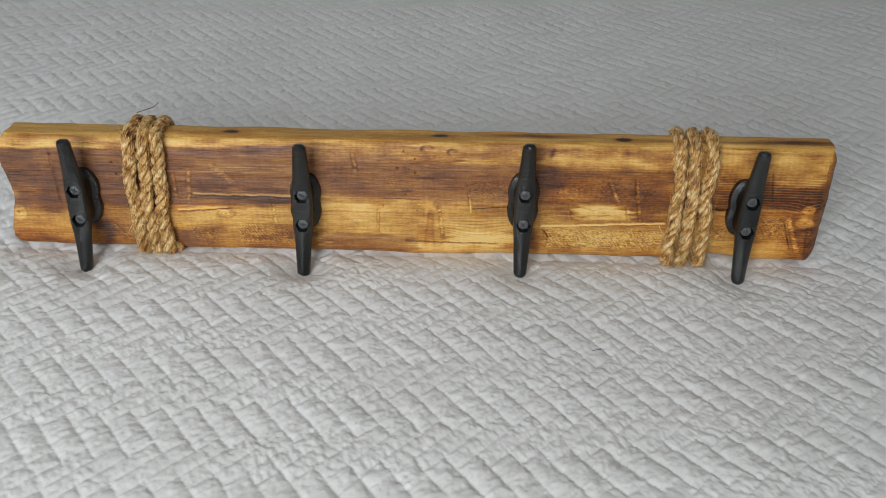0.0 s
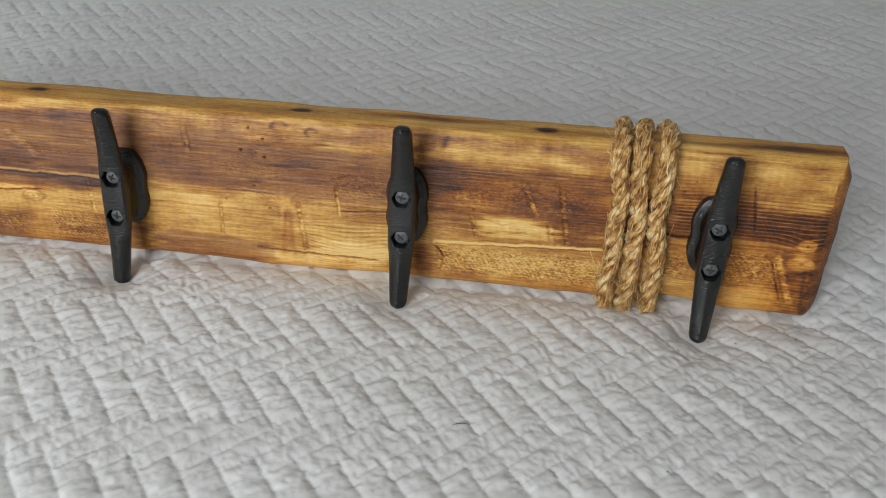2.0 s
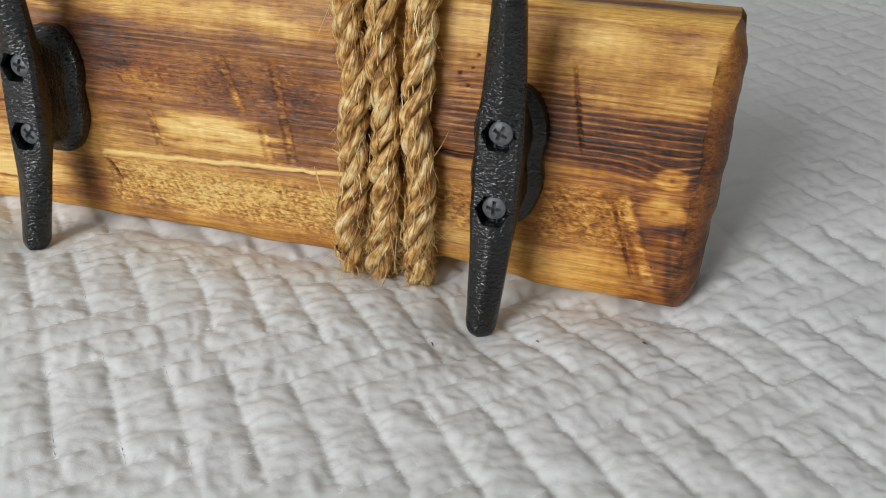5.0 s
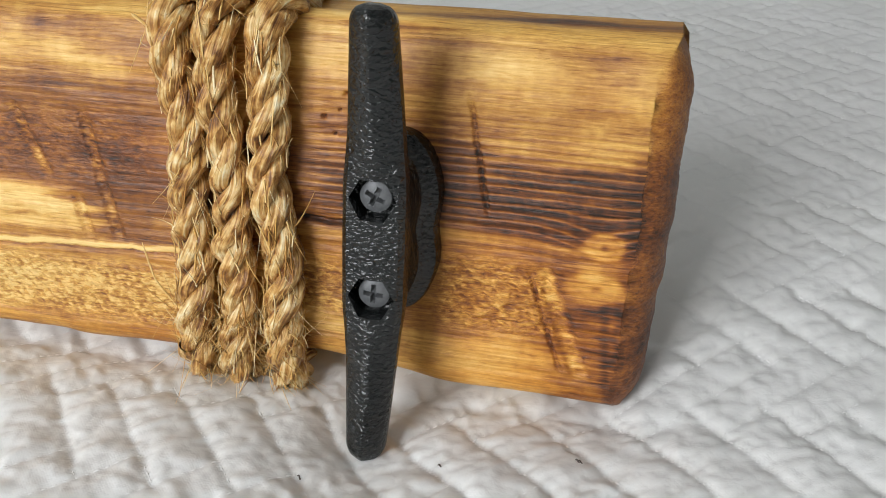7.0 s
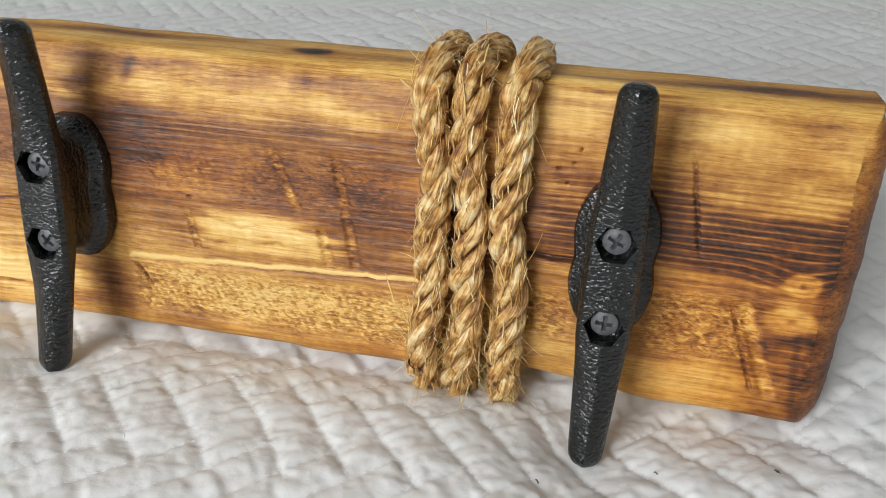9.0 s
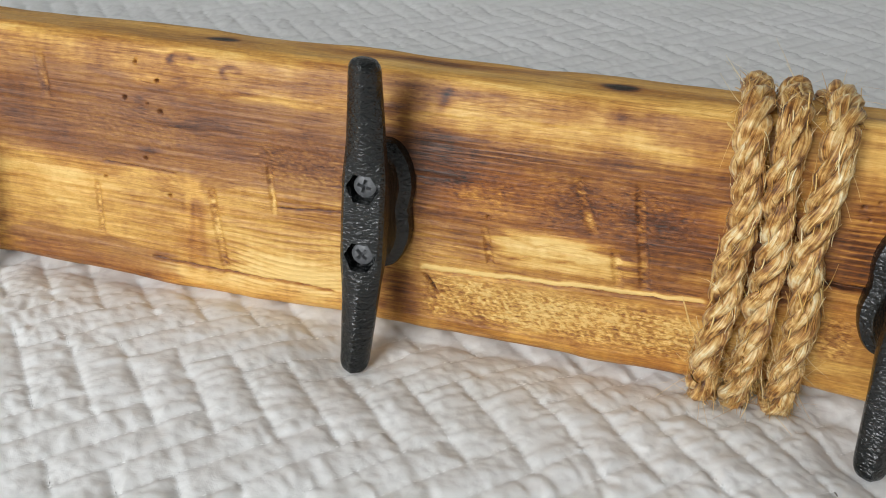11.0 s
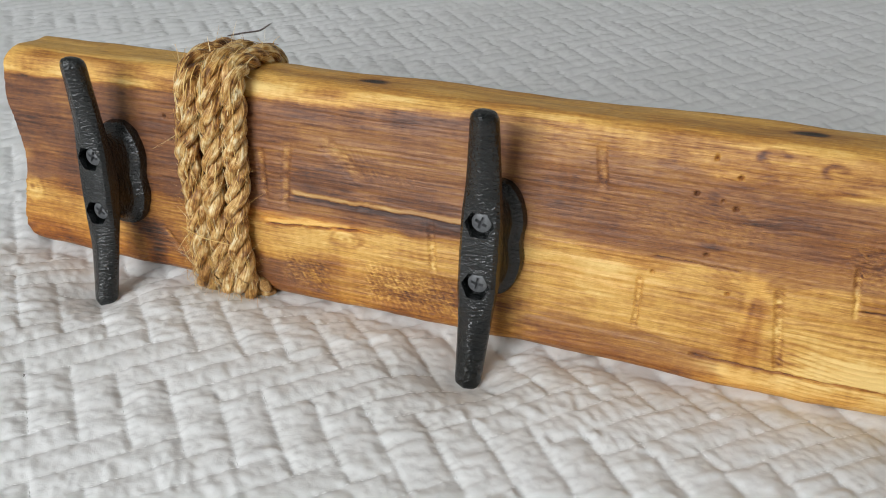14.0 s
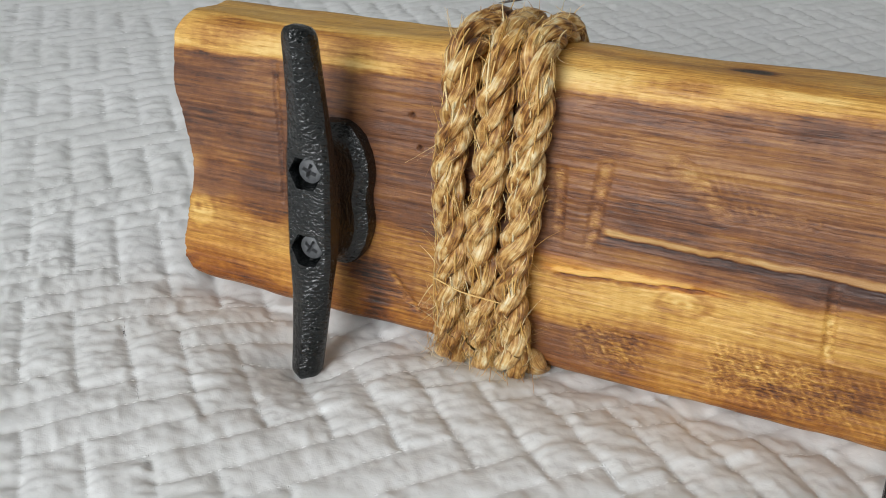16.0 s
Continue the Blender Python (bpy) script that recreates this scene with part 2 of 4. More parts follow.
def link(name, me, mat, parent=None, label="", smooth=True, sharp=None):
    me.materials.append(mat)
    if smooth:
        me.polygons.foreach_set("use_smooth", [True] * len(me.polygons))
        if sharp:
            me.set_sharp_from_angle(angle=radians(sharp))
    ob = new(name, me)
    ob.parent = parent
    return tagged(ob, label) if label else ob


def part(name, bm, mat, parent, label="", smooth=True, sharp=None):
    return finish(name, bm, mat, parent, label, smooth, sharp)


def sheet_mesh(name, pts, wrap=False):
    """A mesh from an array of points, rows by columns; wrap joins the last column to the first."""
    rows, cols = pts.shape[:2]
    i = np.arange(rows * cols).reshape(rows, cols)
    j = np.roll(i, -1, axis=1) if wrap else i[:, 1:]
    k = i if wrap else i[:, :-1]
    quads = np.stack([k[:-1], j[:-1], j[1:], k[1:]], -1).reshape(-1, 4)
    me = bpy.data.meshes.new(name)
    me.vertices.add(rows * cols)
    me.vertices.foreach_set("co", pts.reshape(-1).astype(np.float32))
    me.loops.add(quads.size)
    me.loops.foreach_set("vertex_index", quads.reshape(-1).astype(np.int32))
    me.polygons.add(len(quads))
    me.polygons.foreach_set("loop_start", np.arange(0, quads.size, 4, dtype=np.int32))
    me.update(calc_edges=True)
    return me


def lattice(seed):
    return np.random.RandomState(seed).rand(256, 256)


def vnoise(x, y, seed=0):
    """Smooth value noise in 0..1 over arrays."""
    t = lattice(seed)
    xi, yi = np.floor(x).astype(int), np.floor(y).astype(int)
    fx, fy = x - xi, y - yi
    fx, fy = fx * fx * fx * (fx * (fx * 6 - 15) + 10), fy * fy * fy * (fy * (fy * 6 - 15) + 10)
    a, b = t[xi % 256, yi % 256], t[(xi + 1) % 256, yi % 256]
    c, d = t[xi % 256, (yi + 1) % 256], t[(xi + 1) % 256, (yi + 1) % 256]
    return (a * (1 - fx) + b * fx) * (1 - fy) + (c * (1 - fx) + d * fx) * fy


def fnoise(x, y, seed=0, octaves=3):
    s, a, tot = 0.0, 1.0, 0.0
    for o in range(octaves):
        s = s + a * vnoise(x * 2 ** o, y * 2 ** o, seed + o)
        tot += a
        a *= 0.5
    return s / tot


def box_bm(x0, x1, y0, y1, z0, z1, bevel=0.0):
    bm = bmesh.new()
    bmesh.ops.create_cube(bm, size=1.0, matrix=Matrix.LocRotScale(((x0 + x1) / 2, (y0 + y1) / 2, (z0 + z1) / 2), None, (x1 - x0, y1 - y0, z1 - z0)))
    if bevel:
        bmesh.ops.bevel(bm, geom=bm.edges[:], offset=bevel, segments=2, affect="EDGES", profile=0.5)
    return bm


def join_box(bm, x0, x1, y0, y1, z0, z1):
    bmesh.ops.create_cube(bm, size=1.0, matrix=Matrix.LocRotScale(((x0 + x1) / 2, (y0 + y1) / 2, (z0 + z1) / 2), None, (x1 - x0, y1 - y0, z1 - z0)))


# ---- room ----
def room():
    x0, x1, y0, y1, w = -2.4, 2.3, -1.1, 2.75, 0.14
    tagged(finish("floor", box_bm(x0 - w, x1 + w, y0 - w, y1 + w, FLOOR_Z - 0.1, FLOOR_Z), FLOORING, smooth=False), "beige carpeted bedroom floor", "floor", kind="structure")
    tagged(finish("ceiling", box_bm(x0 - w, x1 + w, y0 - w, y1 + w, CEIL_Z, CEIL_Z + 0.1), CEILING, smooth=False), "plain white painted ceiling", "ceiling", kind="structure")
    tagged(finish("wall_north", box_bm(x0 - w, x1 + w, y1, y1 + w, FLOOR_Z, CEIL_Z), PAINT, smooth=False), "plain off-white bedroom wall", "wall", kind="structure")
    tagged(finish("wall_east", box_bm(x1, x1 + w, y0, y1, FLOOR_Z, CEIL_Z), PAINT, smooth=False), "plain off-white bedroom wall", "wall", kind="structure")
    # south wall with a window
    a, b, c, d = -1.31, -0.01, 0.37, 1.83
    bm = bmesh.new()
    join_box(bm, x0 - w, a, y0 - w, y0, FLOOR_Z, CEIL_Z)
    join_box(bm, b, x1 + w, y0 - w, y0, FLOOR_Z, CEIL_Z)
    join_box(bm, a, b, y0 - w, y0, FLOOR_Z, c)
    join_box(bm, a, b, y0 - w, y0, d, CEIL_Z)
    tagged(finish("wall_south", bm, PAINT, smooth=False), "plain off-white bedroom wall with a window opening", "wall", kind="structure")
    tagged(finish("wall_west", box_bm(x0 - w, x0, y0, y1, FLOOR_Z, CEIL_Z), PAINT, smooth=False), "plain off-white bedroom wall", "wall", kind="structure")
    bm = bmesh.new()
    t = 0.04
    for s0, s1, q0, q1 in ((a, a + t, c, d), (b - t, b, c, d), (a + t, b - t, c, c + t), (a + t, b - t, d - t, d)):
        join_box(bm, s0, s1, y0 - w, y0 - w + 0.05, q0, q1)
    tagged(finish("window_1", bm, FRAME, smooth=False), "white painted window frame in the wall", "window", kind="structure")


room()


# ---- bed ----
BED = (-1.25, 1.15, 0.12, 2.25)
LEAN_TAN = 0.13
FOOT_Y = 0.870
COS_L = 1 / math.hypot(1, LEAN_TAN)
THICK = 0.040
CLEATS = (-0.3728, -0.1213, 0.1248, 0.3723)


def face_pose():
    """From the plank's own frame (x along it, y into it, z up its face) to the world."""
    return Matrix.Translation((0, FOOT_Y, 0)) @ Matrix.Rotation(-math.atan(LEAN_TAN), 4, "X")


STEP, RISE, PERIOD, LENGTH = 0.02330, 0.0172, 0.1032, 0.0688
P0, Q0 = -0.7213, 0.2247


def quilt_warp(x, y):
    """How the quilting is pulled out of square where the bedspread lies."""
    p, q = (x - y) * 0.70711, (x + y) * 0.70711
    pc, qc = np.clip(p, -0.90, -0.25), np.clip(q, 0.15, 1.0)
    bent = 4.4791 - 6.9548 * qc + 10.3729 * pc + 3.1532 * qc * qc - 6.7444 * pc * qc + 6.4452 * pc * pc
    bent = bent + 0.32 * np.exp(-((p + 0.315) / 0.035) ** 2 - ((q - 0.88) / 0.05) ** 2) - 0.33 * np.exp(-((p + 0.42) / 0.05) ** 2 - ((q - 0.75) / 0.03) ** 2)
    dq = STEP * (-9.0050 + 42.9177 * q + 1.1644 * p + bent) + Q0 - q
    return 0.70711 * dq + 0.004 * (fnoise(x * 12, y * 12, 11) - 0.5), 0.70711 * dq + 0.004 * (fnoise(x * 12, y * 12, 17) - 0.5)


def quilt_height(x, y):
    """Puffs between rows of stitches that run both ways, in stepped blocks."""
    wx, wy = quilt_warp(x, y)
    p, q = (x + wx - y - wy) * 0.70711, (x + wx + y + wy) * 0.70711
    # long stitches, column by column
    i = np.round((q - Q0) / STEP)
    d_long = np.full(x.shape, 1.0)
    for di in (-1, 0, 1):
        col = i + di
        along = np.mod(p - P0 - RISE * col, PERIOD)
        dq = np.abs(q - Q0 - STEP * col)
        over = np.minimum(np.maximum(along - LENGTH, 0), np.maximum(PERIOD - along, 0))
        d_long = np.minimum(d_long, np.hypot(dq, over))
    # cross stitches, four columns long, stepped with the columns
    d_cross = np.full(x.shape, 1.0)
    for dk in (-1, 0, 1):
        k = np.round((p - P0) / RISE) + dk
        pk = P0 + RISE * k
        ph = np.mod(pk - P0 - RISE * (q - Q0) / STEP, PERIOD)
        edge = np.clip(np.minimum(ph - RISE, 3 * RISE - ph), 0, 1) * STEP / RISE
        d_cross = np.minimum(d_cross, np.hypot(p - pk, edge))
    # how far a place lies among the gathered short rows, past the end of the long cells
    ph = np.mod(p - P0 - RISE * np.floor((q - Q0) / STEP), PERIOD)
    short = np.clip((np.abs(np.mod(ph - 5.5 * RISE + PERIOD / 2, PERIOD) - PERIOD / 2) - 1.5 * RISE) / -0.004 + 0.5, 0, 1)
    short = short * short * (3 - 2 * short)
    loose = (0.50 + 0.7 * fnoise(x * 9, y * 9, 37, 2)) * np.where(y > 0.95, 0.7, 1.0)
    pull = 0.10 * np.cos(2 * math.pi * p / 0.0042) * np.exp(-d_long / 0.0025) + 0.06 * np.cos(2 * math.pi * q / 0.0042) * np.exp(-d_cross / 0.0025)
    puff = np.minimum(0.04 + 0.96 * (1 - np.exp(-(d_long / 0.0038) ** 0.98)), 0.28 + 0.72 * (1 - np.exp(-(d_cross / 0.0032) ** 1.05))) + pull
    # gathers run across the stitches: strong in the short rows, faint in the long cells
    bend = 0.010 * (fnoise(p * 40, q * 40, 39, 2) - 0.5)
    ridge_p = fnoise((p + 0.4 * bend) * 165 + 2, (q + bend) * 78, 5, 2) - 0.5
    ridge_q = fnoise((p + bend) * 95, (q + 0.35 * bend) * 205, 9, 2) - 0.5
    pucker = fnoise(p * 215, q * 245, 13, 2) - 0.5
    near = 0.6 + 0.4 * np.exp(-d_long / 0.006)
    h = 0.0023 * puff + (0.0030 * ridge_p * near + 0.0011 * pucker) * (1 - short) + (0.0019 * ridge_q + 0.0012 * pucker) * short * loose
    h += 0.0016 * (fnoise(x * 52, y * 52, 23, 3) - 0.5)
    return h - 0.0021


def sag(x, y):
    """How the mattress gives way under the plank and the tips of the cleats."""
    dx = np.maximum(np.abs(x + 0.002) - 0.455, 0)
    dy = np.maximum(np.abs(y - 0.888) - 0.022, 0)
    z = -0.0135 * np.exp(-np.hypot(dx, dy) / 0.030)
    for u, deep in zip(CLEATS, (0.0120, 0.0120, 0.0075, 0.0090)):
        z -= deep * np.exp(-(np.hypot(x - u + 0.001, (y - 0.834) * 0.9) / 0.027) ** 2)
    z += 0.010 * (fnoise(x * 2.6 + 3, y * 2.6, 31, 2) - 0.5)
    return z


def bedspread():
    def depth_lines():
        return np.concatenate([np.arange(BED[2] - drop, 0.45, 0.03), np.arange(0.45, 0.87, 0.0012), np.arange(0.87, 1.05, 0.002), np.arange(1.05, 1.74, 0.0027), np.arange(1.74, BED[3] + drop + 0.03, 0.03)])
    drop = 0.42
    gx = np.concatenate([np.arange(BED[0] - drop, -1.03, 0.03), np.arange(-1.03, -0.60, 0.0026), np.arange(-0.60, 0.60, 0.0013), np.arange(0.60, 0.90, 0.0026), np.arange(0.90, BED[1] + drop + 0.03, 0.03)])
    gy = depth_lines()
    s, t = np.meshgrid(gx, gy)
    ox = np.maximum(s - BED[1], 0) - np.maximum(BED[0] - s, 0)
    oy = np.maximum(t - BED[3], 0) - np.maximum(BED[2] - t, 0)
    x = np.clip(s, BED[0], BED[1]) + 0.06 * np.tanh(ox / 0.06)
    y = np.clip(t, BED[2], BED[3]) + 0.06 * np.tanh(oy / 0.06)
    fall = np.hypot(ox, oy)
    z = -np.maximum(fall - 0.03, 0) + quilt_height(s, t) + sag(s, t)
    me = sheet_mesh("bedspread", np.stack([x, y, z], -1))
    spread = tagged(link("bedspread", me, CLOTH), "white quilted cotton bedspread spread over the bed", "bedspread")
    stitching(spread)


def stitching(spread):
    """Short thread stitches along every seam near the coat rack."""
    ps, qs, way = [], [], []
    gap = 0.0037
    cols = np.arange(-60, 90)
    for col in cols:
        q = Q0 + STEP * col
        for k in range(-14, 16):
            start = P0 + RISE * col + PERIOD * k
            p = np.arange(start, start + LENGTH, gap)
            ps.append(p), qs.append(np.full(len(p), q)), way.append(np.zeros(len(p)))
    for k in range(-90, 110):
        pk = P0 + RISE * k
        q = np.arange(-1.0, 2.0, gap)
        ph = np.mod(pk - P0 - RISE * (q - Q0) / STEP, PERIOD)
        q = q[(ph < RISE) | (ph > 3 * RISE)]
        ps.append(np.full(len(q), pk)), qs.append(q), way.append(np.ones(len(q)))
    p, q, w = np.concatenate(ps), np.concatenate(qs), np.concatenate(way)
    wx, wy = (p + q) * 0.70711, (q - p) * 0.70711
    x, y = wx, wy
    for _ in range(4):
        dx, dy = quilt_warp(x, y)
        x, y = wx - dx, wy - dy
    keep = (x > -0.95) & (x < 0.80) & (y > 0.50) & (y < 1.35)
    x, y, w = x[keep], y[keep], w[keep]
    jit = np.random.RandomState(3).rand(len(x), 2)
    s = 0.70711
    ux, uy = np.where(w == 0, s, s), np.where(w == 0, -s, s)
    half, wide = 0.00115 + 0.0003 * jit[:, 0], 0.00036
    z = quilt_height(x, y) + sag(x, y)
    pts = np.empty((len(x), 3, 3, 3))
    for i, (a, r) in enumerate(((-1.0, 0.35), (0.0, 1.0), (1.0, 0.35))):
        for j, (c, hz) in enumerate(((-1.0, -0.0002), (0.0, 0.00060), (1.0, -0.0002))):
            pts[:, i, j, 0] = x + ux * half * a - uy * wide * c * r
            pts[:, i, j, 1] = y + uy * half * a + ux * wide * c * r
            pts[:, i, j, 2] = z + (hz if i == 1 else hz * 0.2 - 0.0002)
    n = len(x)
    idx = np.arange(9).reshape(3, 3)
    quad = np.stack([idx[:-1, :-1], idx[1:, :-1], idx[1:, 1:], idx[:-1, 1:]], -1).reshape(-1, 4)
    faces = (np.arange(n)[:, None, None] * 9 + quad[None]).reshape(-1, 4)
    me = bpy.data.meshes.new("stitching")
    me.vertices.add(n * 9)
    me.vertices.foreach_set("co", pts.reshape(-1).astype(np.float32))
    me.loops.add(faces.size)
    me.loops.foreach_set("vertex_index", faces.reshape(-1).astype(np.int32))
    me.polygons.add(len(faces))
    me.polygons.foreach_set("loop_start", np.arange(0, faces.size, 4, dtype=np.int32))
    me.update(calc_edges=True)
    tagged(link("stitching", me, THREAD, spread, "white cotton quilting stitches"), kind="stuff")


bedspread()
bm = box_bm(BED[0] + 0.02, BED[1] - 0.02, BED[2] + 0.02, BED[3] - 0.02, -0.30, -0.034, 0.03)
tagged(finish("mattress", bm, MATTRESS), "thick white mattress under the bedspread", "mattress")
base = finish("bed_base", box_bm(BED[0] + 0.04, BED[1] - 0.04, BED[2] + 0.04, BED[3] - 0.04, FLOOR_Z + 0.12, -0.30, 0.01), MATTRESS)
tagged(base, "pale upholstered bed base standing on the floor", "bed base")
for px in (BED[0] + 0.15, BED[1] - 0.15):
    for py in (BED[2] + 0.15, BED[3] - 0.15):
        part("leg", box_bm(px - 0.03, px + 0.03, py - 0.03, py + 0.03, FLOOR_Z, FLOOR_Z + 0.12, 0.004), LINT, base)


# ---- coat rack ----
rack = new("coat_rack")
rack.matrix_world = face_pose()
tagged(rack, "stained pine coat rack with black cleats and sisal rope, on bedspread", "coat rack")
V_LOW, V_TOP = -0.0125, 0.1258


def spot(u, v, cu, cv, ru, rv, amount, power=2.0):
    return amount * np.exp(-(np.abs((u - cu) / ru) ** power + np.abs((v - cv) / rv) ** power))


def band(u, v, u0, v0, u1, v1, thick, amount, soft=0.006):
    """A streak from one place to another along the grain."""
    t = np.clip((u - u0) / (u1 - u0), 0, 1)
    over = np.maximum(np.maximum(u0 - u, u - u1), 0)
    return amount * np.exp(-((v - v0 - (v1 - v0) * t) / thick) ** 2 - (over / soft) ** 2)


def knot(u, v, cu, cv, ru, rv, pale, rim):
    """A pale heart with a dark rim."""
    a = np.hypot((u - cu) / ru, (v - cv) / rv) * (1 + 0.25 * (fnoise(u * 160, v * 160, 53) - 0.5))
    return -pale * np.exp(-((a - 0.72) / 0.42) ** 2) - 0.25 * pale * np.exp(-(a / 0.5) ** 2) + rim * np.exp(-((a - 1.12) / 0.22) ** 2) + 0.10 * np.cos(a * 9) * np.exp(-(a / 1.0) ** 2)


def hook(u, v, cu, cv, ru, rv, amount):
    """A dark curl, open below, where the grain runs round a buried twig."""
    a = np.hypot((u - cu) / ru, (v - cv) / rv) + 0.25 * (fnoise(u * 240, v * 240, 67) - 0.5)
    over = np.clip((v - cv) / rv + 0.6 - 0.5 * (u - cu) / ru, 0, 1)
    return amount * np.exp(-((a - 0.8) / 0.26) ** 2) * over


def fingers(u, v):
    """Places shifted along and across the grain, so that the edges of a stain run out in streaks."""
    fu = u + 0.036 * (fnoise(u * 16, v * 330, 41, 3) - 0.5) + 0.016 * (fnoise(u * 40, v * 60, 42, 2) - 0.5)
    fv = v + 0.011 * (fnoise(u * 30, v * 45, 43, 3) - 0.5)
    return fu, fv


def zone(fu, fv, u0, u1, low, high, su=0.008, sv=0.003):
    """A stain between two ends; low and high are its edges at the first and the second end."""
    t = np.clip((fu - u0) / (u1 - u0), 0, 1)
    a, b = low[0] + (low[1] - low[0]) * t, high[0] + (high[1] - high[0]) * t
    m = np.clip((fu - u0) / su + 0.5, 0, 1) * np.clip((u1 - fu) / su + 0.5, 0, 1) * np.clip((fv - a) / sv + 0.5, 0, 1) * np.clip((b - fv) / sv + 0.5, 0, 1)
    return m * m * (3 - 2 * m)


def upper_edge(u):
    """Where the worn upper arris begins."""
    e = np.interp(u, (-0.47, -0.32, -0.27, -0.18, -0.10, 0.06, 0.14, 0.30, 0.47), (0.1080, 0.1100, 0.1120, 0.1165, 0.1215, 0.1215, 0.1205, 0.1215, 0.1200))
    return e + 0.0045 * (fnoise(u * 30, u * 0 + 0.5, 49, 3) - 0.5)


def scorch_shade(u, v):
    """How darkly torch, stain and a painted cleat shadow brown the face: 0 pale, 1 black."""
    wu = u + 0.020 * (fnoise(u * 22, v * 60, 41) - 0.5)
    wv = v + 0.010 * (fnoise(u * 16, v * 50, 43) - 0.5)
    fu, fv = fingers(u, v)
    b = np.full(u.shape, 0.30)

    def lay(u0, u1, low, high, value, share=1.0, su=0.012, sv=0.008):
        m = share * zone(fu, fv, u0, u1, low, high, su, sv)
        b[...] = b + m * (value - b)

    # red-brown end by the first cleat
    lay(-0.60, -0.28, (0.024, 0.040), (0.112, 0.112), 0.51)
    lay(-0.60, -0.43, (0.066, 0.070), (0.104, 0.100), 0.56, 0.8)
    lay(-0.44, -0.38, (0.046, 0.046), (0.070, 0.066), 0.55, 0.7)
    lay(-0.60, -0.38, (-0.004, -0.004), (0.030, 0.026), 0.27)
    lay(-0.38, -0.28, (-0.020, -0.020), (0.034, 0.030), 0.42)
    lay(-0.60, -0.28, (-0.020, -0.020), (0.001, -0.003), 0.45)
    # between the first binding and the second cleat
    lay(-0.29, -0.10, (0.040, 0.050), (0.113, 0.118), 0.45)
    lay(-0.26, -0.10, (0.084, 0.088), (0.098, 0.101), 0.33, 0.8)
    lay(-0.21, -0.12, (0.110, 0.112), (0.117, 0.119), 0.58, 0.9)
    lay(-0.25, -0.155, (0.062, 0.061), (0.084, 0.078), 0.52)
    lay(-0.248, -0.11, (0.0545, 0.050), (0.0595, 0.0585), 0.66, 1.0, 0.012, 0.002)
    lay(-0.29, -0.115, (0.014, 0.028), (0.038, 0.050), 0.19, 1.0, 0.012, 0.011)
    lay(-0.29, -0.207, (0.0405, 0.044), (0.0455, 0.048), 0.26, 1.0, 0.006, 0.002)
    lay(-0.29, -0.235, (-0.014, -0.014), (0.015, 0.012), 0.43)
    lay(-0.235, -0.115, (-0.014, -0.014), (0.013, 0.028), 0.38)
    # middle
    lay(-0.11, 0.13, (0.058, 0.056), (0.102, 0.098), 0.37)
    lay(-0.045, 0.05, (0.064, 0.066), (0.098, 0.094), 0.41)
    lay(0.04, 0.13, (0.060, 0.058), (0.092, 0.088), 0.43)
    lay(-0.11, 0.00, (0.102, 0.102), (0.122, 0.122), 0.30)
    lay(0.00, 0.13, (0.096, 0.094), (0.118, 0.112), 0.40)
    lay(0.055, 0.125, (0.102, 0.100), (0.109, 0.107), 0.16, 0.9)
    lay(-0.11, 0.13, (-0.014, -0.014), (0.057, 0.055), 0.21, 1.0, 0.012, 0.016)
    lay(-0.105, -0.035, (0.030, 0.030), (0.052, 0.052), 0.13)
    lay(-0.10, -0.005, (-0.014, -0.014), (0.014, 0.008), 0.34)
    lay(0.000, 0.125, (0.036, 0.034), (0.060, 0.058), 0.33, 0.9)
    lay(0.045, 0.118, (0.000, 0.002), (0.024, 0.018), 0.08)
    # between the third cleat and the second binding
    lay(0.135, 0.30, (0.056, 0.056), (0.098, 0.096), 0.50)
    lay(0.140, 0.27, (0.1020, 0.1030), (0.112, 0.108), 0.13)
    lay(0.195, 0.30, (0.086, 0.088), (0.099, 0.100), 0.44)
    lay(0.236, 0.32, (0.110, 0.108), (0.1175, 0.1150), 0.42)
    lay(0.238, 0.34, (0.050, 0.052), (0.088, 0.088), 0.45)
    lay(0.130, 0.182, (0.034, 0.036), (0.057, 0.055), 0.34)
    lay(0.182, 0.238, (0.036, 0.037), (0.056, 0.055), 0.10, 0.9, 0.014, 0.007)
    lay(0.244, 0.34, (0.036, 0.036), (0.054, 0.054), 0.46)
    lay(0.130, 0.34, (0.006, 0.004), (0.030, 0.032), 0.28)
    lay(0.130, 0.34, (-0.020, -0.020), (0.006, 0.004), 0.29)
    # the square end
    lay(0.335, 0.60, (0.084, 0.088), (0.126, 0.126), 0.25, 1.0, 0.012, 0.012)
    lay(0.335, 0.405, (0.070, 0.066), (0.100, 0.096), 0.38, 0.9)
    lay(0.335, 0.60, (0.054, 0.052), (0.084, 0.088), 0.53, 1.0, 0.012, 0.014)
    lay(0.404, 0.452, (0.066, 0.068), (0.084, 0.084), 0.64, 0.9)
    lay(0.335, 0.436, (0.012, 0.012), (0.052, 0.052), 0.34)
    lay(0.335, 0.440, (-0.020, -0.020), (0.012, 0.014), 0.20)
    lay(0.436, 0.60, (-0.020, -0.020), (0.050, 0.052), 0.36)
    # torched and darker places; the spot at 0.385 paints the fourth cleat's contact shadow
    b += spot(wu, wv, 0.150, 0.080, 0.018, 0.030, 0.12) + spot(wu, wv, 0.385, 0.075, 0.012, 0.030, 0.14) + spot(wu, wv, 0.265, 0.070, 0.022, 0.020, 0.12)
